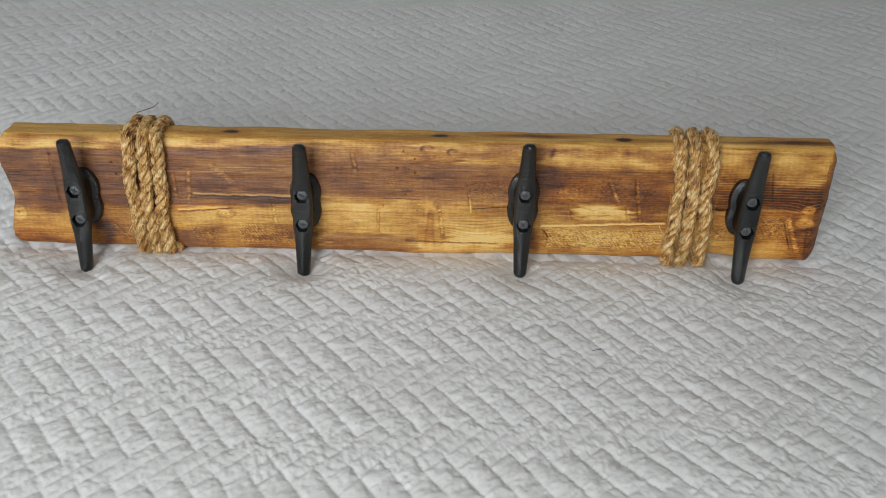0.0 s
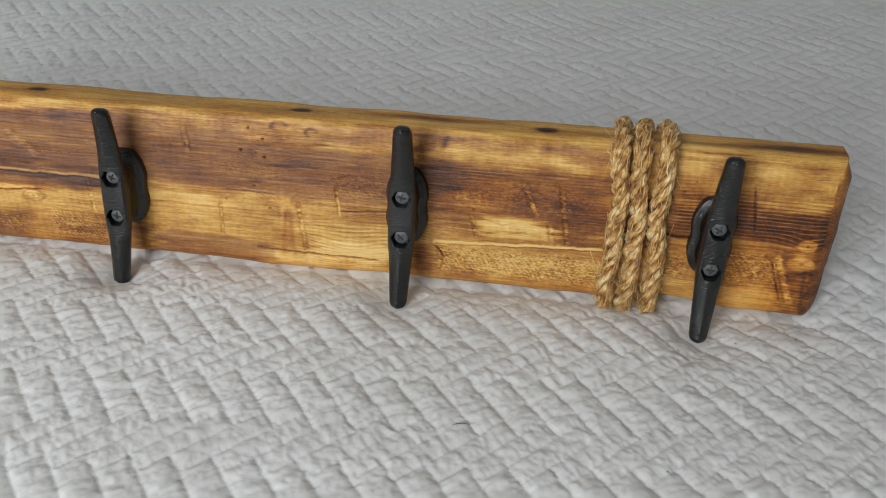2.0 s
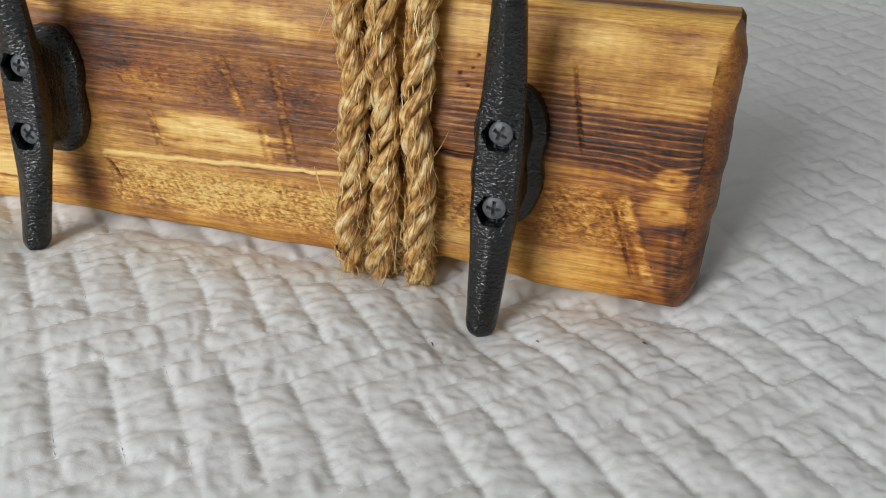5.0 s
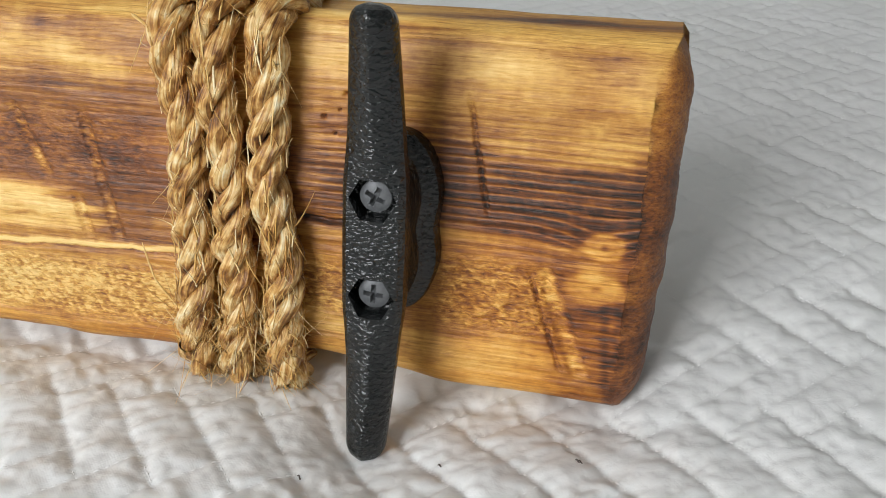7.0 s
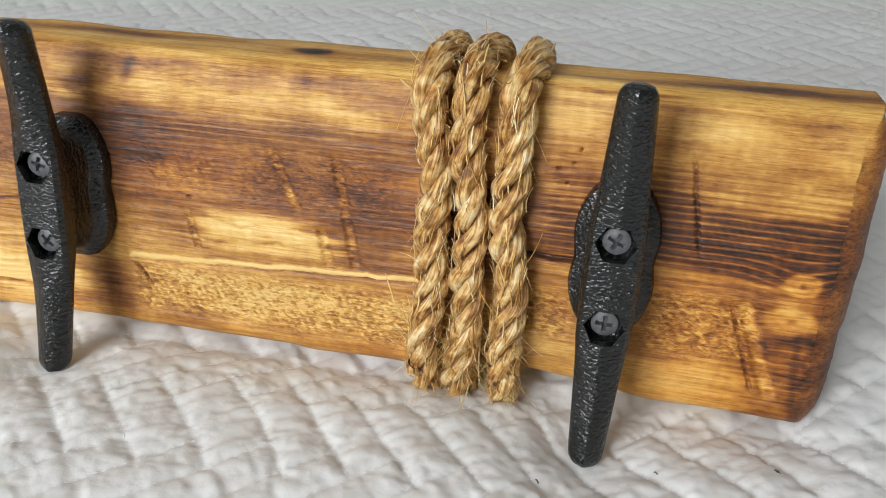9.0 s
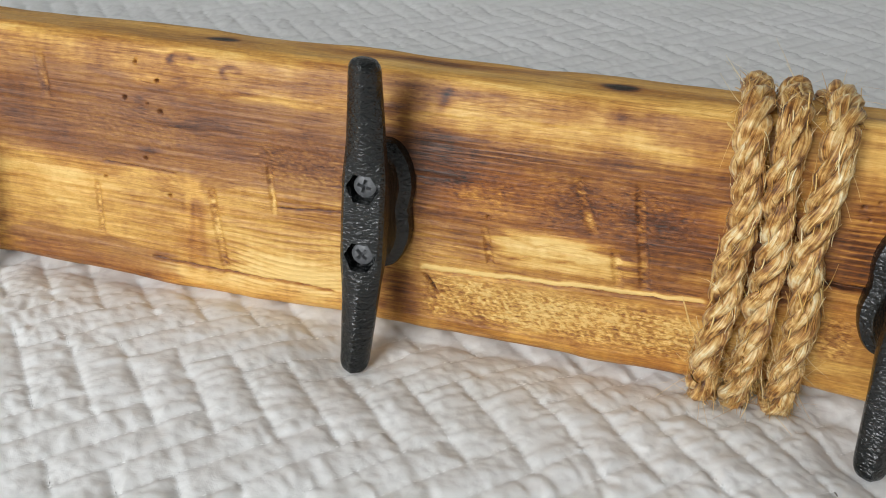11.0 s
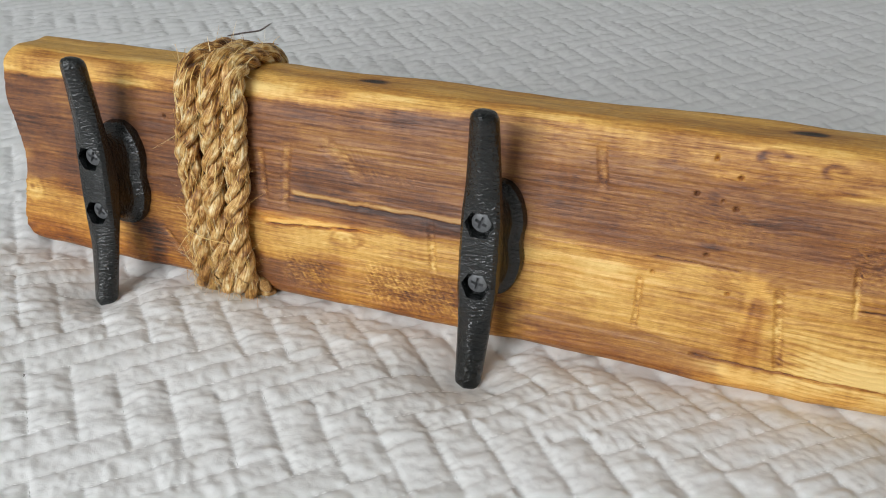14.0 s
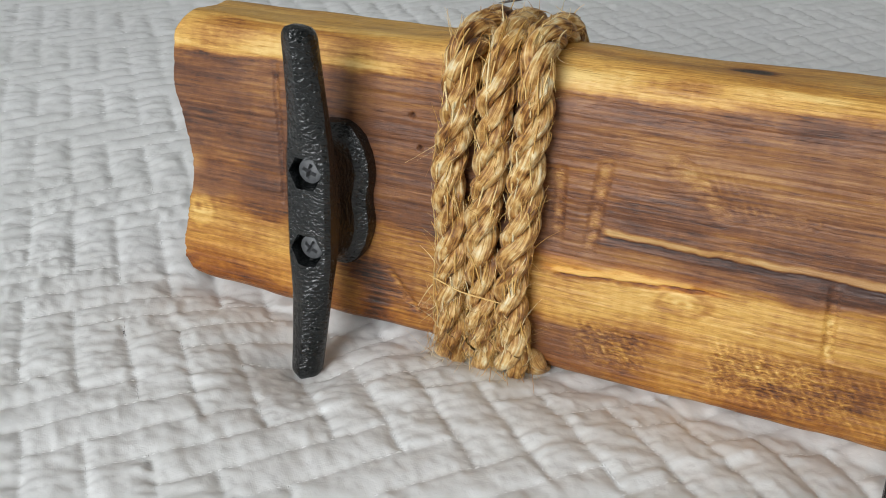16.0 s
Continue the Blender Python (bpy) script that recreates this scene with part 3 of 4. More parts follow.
    b += spot(wu, wv, 0.100, 0.088, 0.024, 0.012, 0.08) + spot(wu, wv, -0.060, 0.075, 0.030, 0.014, 0.08)
    b += spot(wu, wv, -0.358, 0.006, 0.010, 0.020, 0.30) + spot(wu, wv, 0.135, 0.010, 0.010, 0.016, 0.22)
    b += spot(u, v, -0.457, 0.055, 0.007, 0.006, -0.30) + knot(u, v, -0.4560, 0.0310, 0.0090, 0.0095, 0.20, 0.08)
    b += 0.20 * (vnoise(u * 60, v * 900, 55) - 0.45) * np.clip((-0.06 - u) / 0.08, 0, 1) * np.clip((v - 0.03) / 0.02, 0, 1)
    b += band(wu, wv, -0.262, 0.0445, -0.212, 0.0420, 0.0012, -0.20)
    b += knot(u, v, -0.2150, 0.0355, 0.0085, 0.0045, 0.06, 0.16)
    b += spot(u, v, -0.2725, 0.1165, 0.0035, 0.0022, 0.55)
    b += spot(wu, wv, 0.0146, 0.0850, 0.010, 0.0022, 0.28) + spot(wu, wv, -0.0105, 0.0682, 0.007, 0.0016, 0.30) + hook(u, v, 0.001, 0.094, 0.013, 0.008, 0.12)
    b += hook(u, v, 0.0165, 0.1180, 0.0080, 0.0052, 0.36) + hook(u, v, 0.0440, 0.1150, 0.0066, 0.0042, 0.30)
    b += spot(wu, wv, 0.1530, 0.1150, 0.0030, 0.0065, 0.24) + band(wu, wv, 0.128, 0.1130, 0.152, 0.1150, 0.0045, 0.14)
    b += spot(wu, wv, 0.2342, 0.1160, 0.0045, 0.0045, 0.22)
    # a pale star of grain round a sound knot
    ang = np.arctan2((v - 0.0525) * 0.8, u - 0.0180)
    reach = np.hypot((u - 0.0180) / 0.0075, (v - 0.0525) / 0.0090) * (1 + 0.35 * np.sin(5 * ang + 1.2) + 0.6 * (fnoise(u * 150, v * 150, 54, 2) - 0.5))
    b += -0.13 * np.exp(-reach ** 2) + 0.10 * np.exp(-((reach - 1.2) / 0.35) ** 2) * fnoise(u * 260, v * 260, 56, 2)
    half = 0.0012 + 0.0046 * np.clip((0.046 - v) / 0.046, 0, 1)
    side = np.abs(u - 0.0195 + 0.003 * (fnoise(v * 90, v * 0 + 0.4, 57) - 0.5)) - half + 0.002 * (fnoise(u * 200, v * 120, 59) - 0.5)
    tall = np.clip((v + 0.004) / 0.006, 0, 1) * np.clip((0.048 - v) / 0.006, 0, 1)
    b += tall * (0.03 * np.clip(-side / 0.002 + 0.3, 0, 1) + 0.10 * np.exp(-(side / 0.0018) ** 2))
    ku, kv = u + 0.0040 * (fnoise(u * 90, v * 90, 44, 2) - 0.5), v + 0.0050 * (fnoise(u * 70, v * 70, 46, 2) - 0.5)
    # pale wings of grain in the bright patch
    for cu, cv, w in ((0.205, 0.050, 1), (0.222, 0.045, -1), (0.192, 0.041, 1)):
        arc = v - cv - w * 0.30 * np.abs(u - cu) + 6.0 * w * (u - cu) ** 2
        b += 0.16 * np.exp(-(arc / 0.0011) ** 2 - ((u - cu) / 0.014) ** 2)
    b += knot(ku, kv, 0.4475, 0.0555, 0.0066, 0.0055, 0.34, 0.10) + knot(ku, kv, 0.4460, 0.0385, 0.0100, 0.0056, 0.28, 0.10) + spot(u, v, 0.442, 0.047, 0.015, 0.016, 0.14)
    b += band(wu, wv, 0.383, 0.0550, 0.442, 0.0560, 0.0020, -0.24)
    b += spot(u, v, 0.4440, 0.0465, 0.0040, 0.0050, -0.16) + spot(u, v, 0.4340, 0.0440, 0.0060, 0.0050, 0.16)
    b += band(wu, wv, 0.440, 0.0290, 0.458, 0.0330, 0.0030, 0.20)
    b += 0.20 * np.exp(-((u - 0.4520 + 0.10 * (v - 0.015)) / 0.0018) ** 2) * np.clip((0.036 - v) / 0.01, 0, 1)
    b += spot(wu, wv, 0.459, 0.022, 0.002, 0.028, 0.16)
    b += np.clip((u - 0.453) / 0.008, 0, 1) * np.clip((0.108 - v) / 0.02, 0, 1) * 0.16
    # pale lips of the two long splits
    b -= 0.60 * np.clip(cut(u, v, -0.252, 0.0602, -0.133, 0.0592, 0.0015, 1.2), 0, 1)
    b -= 0.62 * np.clip(cut(u, v, 0.146, 0.0280, 0.290, 0.0354, 0.0015, 1.2), 0, 1)
    b -= 0.30 * np.clip(cut(u, v, -0.272, 0.0385, -0.211, 0.0440, 0.0013, 1.2), 0, 1)
    # worn arris along the upper edge, with a dark line under it here and there
    edge = upper_edge(u)
    pale = 0.16 + 0.09 * np.clip((u + 0.10) / 0.2, 0, 1) + 0.08 * np.clip((-0.32 - u) / 0.03, 0, 1) + 0.5 * (fnoise(u * 22, v * 240, 45, 3) - 0.5)
    on = np.clip((v - edge) / 0.0020, 0, 1)
    b = b + on * (pale - b) + 0.16 * np.exp(-((v - edge + 0.0012) / 0.0012) ** 2) * np.clip((fnoise(u * 18, u * 0 + 0.2, 51, 2) - 0.42) * 6, 0, 1)
    # the torch went over the face in uneven strokes; the saw left faint chatter across it
    b += 0.34 * (fnoise(u * 34, v * 62, 47, 4) - 0.5) + 0.20 * (fnoise(u * 24, v * 150, 48, 3) - 0.5)
    b += 0.018 * np.sin(2 * math.pi * u / 0.0061 + 5 * fnoise(u * 14, v * 20, 50)) * fnoise(u * 20, v * 40, 52)
    return 0.335 + 1.20 * (b - 0.30)


def redness(u, v):
    """How far the stain has gone from golden to a dull red-brown."""
    fu, fv = fingers(u, v)
    r = 0.85 * zone(fu, fv, -0.60, -0.10, (0.034, 0.050), (0.112, 0.118), 0.03) + 0.60 * zone(fu, fv, -0.10, 0.13, (0.058, 0.056), (0.112, 0.100), 0.03)
    r += 0.55 * zone(fu, fv, -0.29, -0.235, (-0.014, -0.014), (0.014, 0.012)) + 0.5 * zone(fu, fv, -0.10, 0.0, (-0.014, -0.014), (0.014, 0.008))
    r += 0.20 * zone(fu, fv, 0.20, 0.31, (0.060, 0.060), (0.100, 0.100), 0.02)
    return np.clip(r * (0.45 + 1.1 * fnoise(u * 30, v * 120, 61)) * np.clip((upper_edge(u) - v) / 0.002, 0, 1), 0, 1)


def varnish(u, v):
    """Where the amber varnish lies thick."""
    a = 0.75 * patch(u, v, 0.37, 0.49, -0.02, 0.098, 0.03) + 0.4 * patch(u, v, 0.33, 0.40, 0.02, 0.11, 0.02) + 0.7 * patch(u, v, 0.14, 0.34, 0.052, 0.100, 0.02)
    a += 0.7 * patch(u, v, -0.48, -0.36, -0.02, 0.026, 0.02) + 0.15 * patch(u, v, -0.13, 0.14, 0.05, 0.10, 0.03) + 0.4 * np.clip((0.006 - v) / 0.012, 0, 1)
    a += 0.3 * np.exp(-((u - 0.0195) / 0.006) ** 2) * np.clip((0.066 - v) / 0.01, 0, 1) + 0.8 * zone(*fingers(u, v), -0.28, -0.205, (0.038, 0.042), (0.047, 0.050))
    return np.clip(a * (0.5 + fnoise(u * 24, v * 50, 69)), 0, 1)


def cut(u, v, u0, v0, u1, v1, wide, deep):
    """A saw mark or check from one place to another; returns its depth."""
    du, dv = u1 - u0, v1 - v0
    ln = math.hypot(du, dv)
    a = ((u - u0) * du + (v - v0) * dv) / ln
    s = ((u - u0) * dv - (v - v0) * du) / ln + 0.0008 * (fnoise(a * 160, a * 0 + 0.5, 71) - 0.5) * 2
    end = np.clip(np.minimum(a, ln - a) / 0.004, 0, 1)
    return deep * end * np.exp(-(s / wide) ** 2) * (0.85 + 0.3 * vnoise(a * 330, s * 500, 73))


def patch(u, v, u0, u1, v0, v1, soft=0.008):
    return np.clip((u - u0) / soft, 0, 1) * np.clip((u1 - u) / soft, 0, 1) * np.clip((v - v0) / soft, 0, 1) * np.clip((v1 - v) / soft, 0, 1)


def checks(u, v):
    """Long dark splits along the grain."""
    d = cut(u, v, -0.270, 0.0362, -0.205, 0.0425, 0.0007, 0.0022) + cut(u, v, -0.252, 0.0578, -0.133, 0.0568, 0.0006, 0.0012)
    d += cut(u, v, -0.010, 0.0060, 0.100, 0.0030, 0.0008, 0.0022)
    d += cut(u, v, 0.066, 0.0480, 0.116, 0.0525, 0.0006, 0.0018)
    d += cut(u, v, 0.146, 0.0263, 0.290, 0.0337, 0.0006, 0.0016)
    d += cut(u, v, -0.036, 0.0592, 0.011, 0.0587, 0.0006, 0.0016)
    d += cut(u, v, 0.148, 0.0250, 0.158, 0.0130, 0.0009, 0.0022)
    d += cut(u, v, 0.334, 0.0555, 0.362, 0.0540, 0.0012, 0.0028)
    return d


def stroke(u, v, u0, v0, u1, v1, wide):
    """A saw stroke across the grain: how far inside it a place lies, and how near its edges."""
    du, dv = u1 - u0, v1 - v0
    ln = math.hypot(du, dv)
    a = ((u - u0) * du + (v - v0) * dv) / ln
    s = ((u - u0) * dv - (v - v0) * du) / ln + 0.0012 * (fnoise(a * 130, a * 0 + u0 * 90, 71, 3) - 0.5)
    end = np.clip(np.minimum(a, ln - a) / 0.005, 0, 1)
    inside = end * np.exp(-(np.abs(s) / wide) ** 3)
    edge = end * np.exp(-((np.abs(s) - wide) / (0.0003 + 0.22 * wide)) ** 2) * (0.55 + 0.5 * vnoise(a * 120, np.sign(s) * 3 + u0 * 50, 75))
    return inside, edge


def saw_marks(u, v):
    inside, edge, tone = 0, 0, 0
    for mark in ((-0.2708, 0.087, -0.2698, 0.048, 0.0022, -0.12), (-0.2520, 0.093, -0.2560, 0.047, 0.0026, -0.14), (-0.1610, 0.058, -0.1575, 0.022, 0.0018, -0.08),
                 (-0.0672, 0.115, -0.0641, 0.090, 0.0022, -0.05), (-0.0398, 0.049, -0.0400, 0.014, 0.0014, 0.08), (0.0290, 0.055, 0.0362, 0.004, 0.0020, 0.04),
                 (0.0627, 0.074, 0.0667, 0.043, 0.0014, -0.12), (0.1779, 0.058, 0.1845, 0.034, 0.0014, -0.04), (0.2200, 0.090, 0.2330, 0.059, 0.0022, -0.08),
                 (0.2433, 0.056, 0.2478, 0.034, 0.0020, -0.06), (0.2500, 0.092, 0.2600, 0.035, 0.0021, -0.08), (0.3975, 0.106, 0.4065, 0.062, 0.0007, 0.20),
                 (-0.4070, 0.110, -0.4040, 0.040, 0.0012, 0.08), (0.4260, 0.048, 0.4450, 0.000, 0.0030, -0.22), (0.4210, 0.046, 0.4370, 0.002, 0.0007, 0.16),
                 (-0.3490, 0.021, -0.3300, -0.002, 0.0016, -0.06), (-0.2290, 0.097, -0.2020, 0.073, 0.0042, -0.14)):
        i, e = stroke(u, v, *mark[:5])
        inside, edge, tone = np.maximum(inside, i), np.maximum(edge, e), tone + mark[5] * i
    return inside, edge, tone


def hatching(u, v):
    """Fine slanting tooth lines that the saw has left, pale against the stain."""
    m = patch(u, v, -0.205, -0.125, -0.008, 0.026, 0.006) + 0.8 * patch(u, v, -0.262, -0.222, -0.004, 0.020, 0.006) + 0.6 * patch(u, v, 0.150, 0.292, -0.002, 0.027, 0.006)
    m += 0.8 * patch(u + 0.9 * v, v, -0.140, -0.112, 0.070, 0.098, 0.006) + 0.4 * patch(u, v, 0.06, 0.115, 0.060, 0.095, 0.01)
    m += 0.5 * patch(u, v, 0.395, 0.450, 0.060, 0.084, 0.01)
    a = 0.86 * u + 0.50 * v + 0.0035 * fnoise(u * 60, v * 60, 88)
    line = np.clip(np.sin(2 * math.pi * a / 0.0030) * 1.6 - 0.4, 0, 1) * (0.3 + vnoise(u * 240, v * 300, 86))
    return m * (0.02 - 0.13 * line)


def rough_sawn(u, v):
    """Where the saw has torn the fibres."""
    m = patch(u, v, 0.145, 0.292, -0.004, 0.029) + patch(u, v, 0.384, 0.436, 0.014, 0.050) + 0.7 * patch(u, v, 0.05, 0.117, 0.055, 0.092, 0.014)
    m += 0.6 * patch(u, v, 0.150, 0.20, 0.058, 0.090, 0.014) + patch(u, v, 0.325, 0.360, 0.012, 0.042) + 0.8 * patch(u, v, -0.262, -0.225, -0.006, 0.020) + 0.8 * patch(u, v, -0.205, -0.140, -0.006, 0.024)
    m += 0.7 * patch(u, v, -0.205, -0.165, 0.074, 0.084, 0.006)
    m += 0.55 * patch(u, v, 0.195, 0.285, 0.056, 0.094, 0.012) + 0.4 * patch(u, v, -0.06, 0.03, 0.06, 0.10, 0.02)
    a = 0.80 * u + 0.60 * v
    comb = 0.5 + 0.5 * np.sin(2 * math.pi * a / 0.0034 + 7 * fnoise(u * 60, v * 60, 85))
    tooth = 0.45 * comb * vnoise(u * 260, v * 320, 81) + 0.9 * vnoise(u * 520 + v * 200, v * 640, 83) ** 1.5
    return np.clip(m, 0, 1), tooth


def holes(u, v):
    d = 0
    for cu, cv, r in ((-0.0102, 0.1143, 0.0010), (-0.0173, 0.0964, 0.0012), (0.0023, 0.1068, 0.0013), (0.0025, 0.0913, 0.0015), (-0.0041, 0.0946, 0.0009),
                      (-0.0082, 0.0645, 0.0013), (-0.034, 0.050, 0.0012), (-0.338, 0.0955, 0.0014), (-0.334, 0.082, 0.0012),
                      (0.346, 0.094, 0.0008), (0.3500, 0.0885, 0.0007), (0.3545, 0.102, 0.0008), (0.3520, 0.0965, 0.0006), (0.005, 0.045, 0.0012), (0.180, 0.062, 0.0010)):
        d = d + np.exp(-(np.hypot(u - cu, 1.15 * (v - cv)) / (0.82 * r) + 0.3 * (vnoise(u * 900, v * 900, 63) - 0.5)) ** 3)
    return d


def left_end(v):
    edge = np.interp(v, (-0.012, -0.008, 0.0, 0.011, 0.022, 0.034, 0.046, 0.056, 0.070, 0.092, 0.116, 0.126),
                     (-0.453, -0.462, -0.4668, -0.4662, -0.4630, -0.4605, -0.4570, -0.4568, -0.4586, -0.4637, -0.4615, -0.4560))
    return edge + 0.0010 * (fnoise(v * 260, v * 0 + 0.5, 89) - 0.5)


def right_end(d, v):
    q = np.clip(1 - d / 0.015, 0, 1)
    bev = 0.0125 * (1 - np.sqrt(1 - 0.995 * q * q))
    top = 0.011 * (1 - np.sqrt(1 - 0.98 * np.clip((v - 0.110) / 0.019, 0, 1) ** 2))
    low = 0.007 * np.clip((0.004 - v) / 0.016, 0, 1) ** 2
    return 0.4702 - bev - top - low - 0.003 * np.clip((0.07 - v) / 0.07, 0, 1) + 0.002 * (fnoise(v * 90, d * 60, 91) - 0.5)


def grain_lines(u, v):
    """Height across the grain, bent round the knots: its level lines are the growth rings."""
    g = v + 0.010 * (fnoise(u * 5, v * 9, 121, 3) - 0.5)
    for cu, cv, ru, rv, a in ((0.4465, 0.0545, 0.016, 0.012, 0.006), (0.447, 0.038, 0.018, 0.012, -0.005), (0.018, 0.050, 0.020, 0.018, 0.014),
                              (0.075, 0.012, 0.040, 0.018, 0.010), (0.156, 0.114, 0.020, 0.012, 0.008), (0.212, 0.045, 0.022, 0.014, 0.010),
                              (-0.215, 0.034, 0.022, 0.010, -0.009), (0.0025, 0.096, 0.022, 0.016, 0.010), (-0.457, 0.030, 0.018, 0.014, 0.008)):
        g = g + a * np.exp(-((u - cu) / ru) ** 2 - ((v - cv) / rv) ** 2)
    return g


def plank():
    # ring of the cross-section: depth into the plank, height up the face, outward normal
    ring = []
    rt, rl = 0.011, 0.009
    for v in np.linspace(V_LOW + rl, V_TOP - rt, 190):
        ring.append((0.0, v, -1.0, 0.0))
    for a in np.linspace(0, 90, 10)[1:-1]:
        a = radians(a)
        ring.append((rt - rt * math.cos(a), V_TOP - rt + rt * math.sin(a), -math.cos(a), math.sin(a)))
    for d in np.linspace(rt, THICK - 0.004, 16):
        ring.append((d, V_TOP, 0.0, 1.0))
    for v in np.linspace(V_TOP - 0.004, V_LOW + 0.004, 10):
        ring.append((THICK, v, 1.0, 0.0))
    for d in np.linspace(THICK - 0.004, rl, 10):
        ring.append((d, V_LOW, 0.0, -1.0))
    for a in np.linspace(0, 90, 6)[1:-1]:
        a = radians(a)
        ring.append((rl - rl * math.sin(a), V_LOW + rl - rl * math.cos(a), -math.sin(a), -math.cos(a)))
    ring = np.array(ring)
    stations = np.linspace(-0.47, 0.47, 1500)
    d, v = np.broadcast_arrays(ring[None, :, 0], ring[None, :, 1])
    n = len(stations)
    d, v = np.repeat(d, n, 0).copy(), np.repeat(v, n, 0).copy()
    nd, nv = np.repeat(ring[None, :, 2], n, 0), np.repeat(ring[None, :, 3], n, 0)
    un = np.repeat(stations[:, None], ring.shape[0], 1)
    uL, uR = left_end(v), right_end(d, v)
    u = np.where(un > 0.42, 0.42 + (un - 0.42) * (uR - 0.42) / 0.05, np.where(un < -0.42, -0.42 + (un + 0.42) * (uL + 0.42) / -0.05, un))
    # relief
    front = np.clip(-nd, 0, 1)
    high = np.clip(nv, 0, 1)
    ck, hl = checks(u, v), holes(u, v)
    sm, se, st = saw_marks(u, v)
    rm, tooth = rough_sawn(u, v)
    grain = fnoise(u * 14, v * 420, 95, 3) - 0.5
    out = 0.0010 * grain + 0.0022 * (fnoise(u * 18, v * 28 + d * 60, 97, 3) - 0.5)
    chat = vnoise(u * 260, v * 900, 87)
    out += front * (-ck - sm * (0.0006 + 0.0007 * chat) - 0.0002 * se - 0.003 * np.clip(hl, 0, 1) - 0.0009 * rm * (1 - tooth))
    out += high * 0.003 * (fnoise(u * 11, d * 40, 99, 3) - 0.5)
    # hand-hewn arris: its width wanders
    arris = np.clip((v - 0.106) / 0.012, 0, 1) * front
    out += -0.0035 * arris * fnoise(u * 16, v * 12, 101, 3)
    # hollow under the lower edge
    foot = np.clip((0.030 - v) / 0.034, 0, 1)
    lift = 0.0075 * np.exp(-((u - 0.335) / 0.045) ** 2) + 0.005 * (fnoise(u * 20, u * 0 + 0.3, 103, 3) - 0.5)
    d2 = d + nd * out
    rise = (0.0018 + 0.0018 * np.clip((u - 0.05) / 0.30, 0, 1)) * np.clip((v - 0.09) / 0.03, 0, 1)
    v2 = v + nv * out + lift * foot ** 2 + rise
    pts = np.stack([u, d2, v2], -1)
    # splits, holes and torn hollows get darker with their depth
    darkness = scorch_shade(u, v) + 0.42 * np.clip(ck / 0.002, 0, 1) + 0.30 * np.clip(hl, 0, 1) + 0.26 * rm * (0.42 - tooth)
    darkness = darkness + st + 0.40 * sm * (vnoise(u * 300, v * 420, 87) - 0.5) + 0.09 * np.clip(se, 0, 1) + hatching(u, v)
    topb = 0.27 + 0.5 * (fnoise(u * 7, d * 110, 107, 4) - 0.5)
    for cu, cd in ((-0.205, 0.022), (0.030, 0.021), (0.234, 0.020)):
        topb = topb + 0.75 * np.exp(-(((u - cu) / 0.0085) ** 2 + ((d - cd) / 0.0042) ** 2) ** 2) + 0.15 * np.exp(-((u - cu) / 0.022) ** 2 - ((d - cd) / 0.005) ** 2)
    # the long streak at 0.13 paints a shadow into the top face
    topb = topb + 0.35 * np.exp(-((u - 0.13) / 0.06) ** 2 - ((d - 0.026) / 0.005) ** 2) + 0.5 * np.exp(-((u - 0.43) / 0.035) ** 2 - ((d - 0.022) / 0.006) ** 2)
    darkness = np.where(nv > 0.9, topb, darkness)
    red = redness(u, v) * front
    torn = np.clip(rm + 0.5 * sm, 0, 1) * front
    lay = grain_lines(u, v) + 0.6 * d
    rings = 1.5 * patch(u, v, 0.335, 0.48, 0.050, 0.100, 0.012) + 0.9 * patch(u, v, 0.03, 0.12, -0.012, 0.042, 0.012) + 0.7 * patch(u, v, 0.140, 0.190, 0.034, 0.052, 0.008)
    rings = (rings + 0.5 * patch(u, v, 0.16, 0.30, 0.080, 0.105, 0.01) + 0.5 * patch(u, v, -0.25, -0.10, 0.055, 0.105, 0.02) + 0.6 * patch(u, v, 0.43, 0.48, -0.01, 0.035, 0.008)) * front
    # end caps, ring by ring towards the middle
    def cap(k, end=None):
        caps = []
        mid = np.array([u[k].mean(), THICK / 2, (V_LOW + V_TOP) / 2])
        for f, s in zip((0.985, 0.955, 0.90, 0.80, 0.62, 0.35, 0.01), (0.0004, 0.0014, 0.0030, 0.0056, 0.0090, 0.0140, 0.0199)):
            c = pts[k].copy()
            if end:
                c[:, 1] = THICK / 2 + (c[:, 1] - THICK / 2) * (1 - s / 0.020)
                c[:, 2] = mid[2] + (c[:, 2] - mid[2]) * (1 - s / 0.069)
                c[:, 0] = end(np.clip(c[:, 1], 0, THICK), c[:, 2]) + 0.0003 * (np.random.RandomState(int(f * 100)).rand(len(c)) - 0.5)
                caps.append(c)
                continue
            c[:, 1:] = mid[1:] + (c[:, 1:] - mid[1:]) * f
            c[:, 0] = pts[k][:, 0] * f + mid[0] * (1 - f) + 0.0012 * (np.random.RandomState(int(f * 100) + k % 7).rand(len(c)) - 0.5)
            caps.append(c)
        return caps
    first, last = cap(0), cap(n - 1, right_end)
    pts = np.concatenate([np.array(first[::-1]), pts, np.array(last)])
    pad = lambda a, w: np.concatenate([np.repeat(a[:1] * 0 + w, 7, 0), a, np.repeat(a[:1] * 0 + w, 7, 0)])
    fade = (0.95, 0.85, 0.65, 0.4, 0.15, 0.0, 0.0)
    rim = 0.74 - 0.26 * np.clip((v[-1] - 0.088) / 0.015, 0, 1) + 0.30 * (fnoise(v[-1] * 160, d[-1] * 90, 131) - 0.5)
    low_end, high_end = darkness[0], darkness[-1] + 0.0
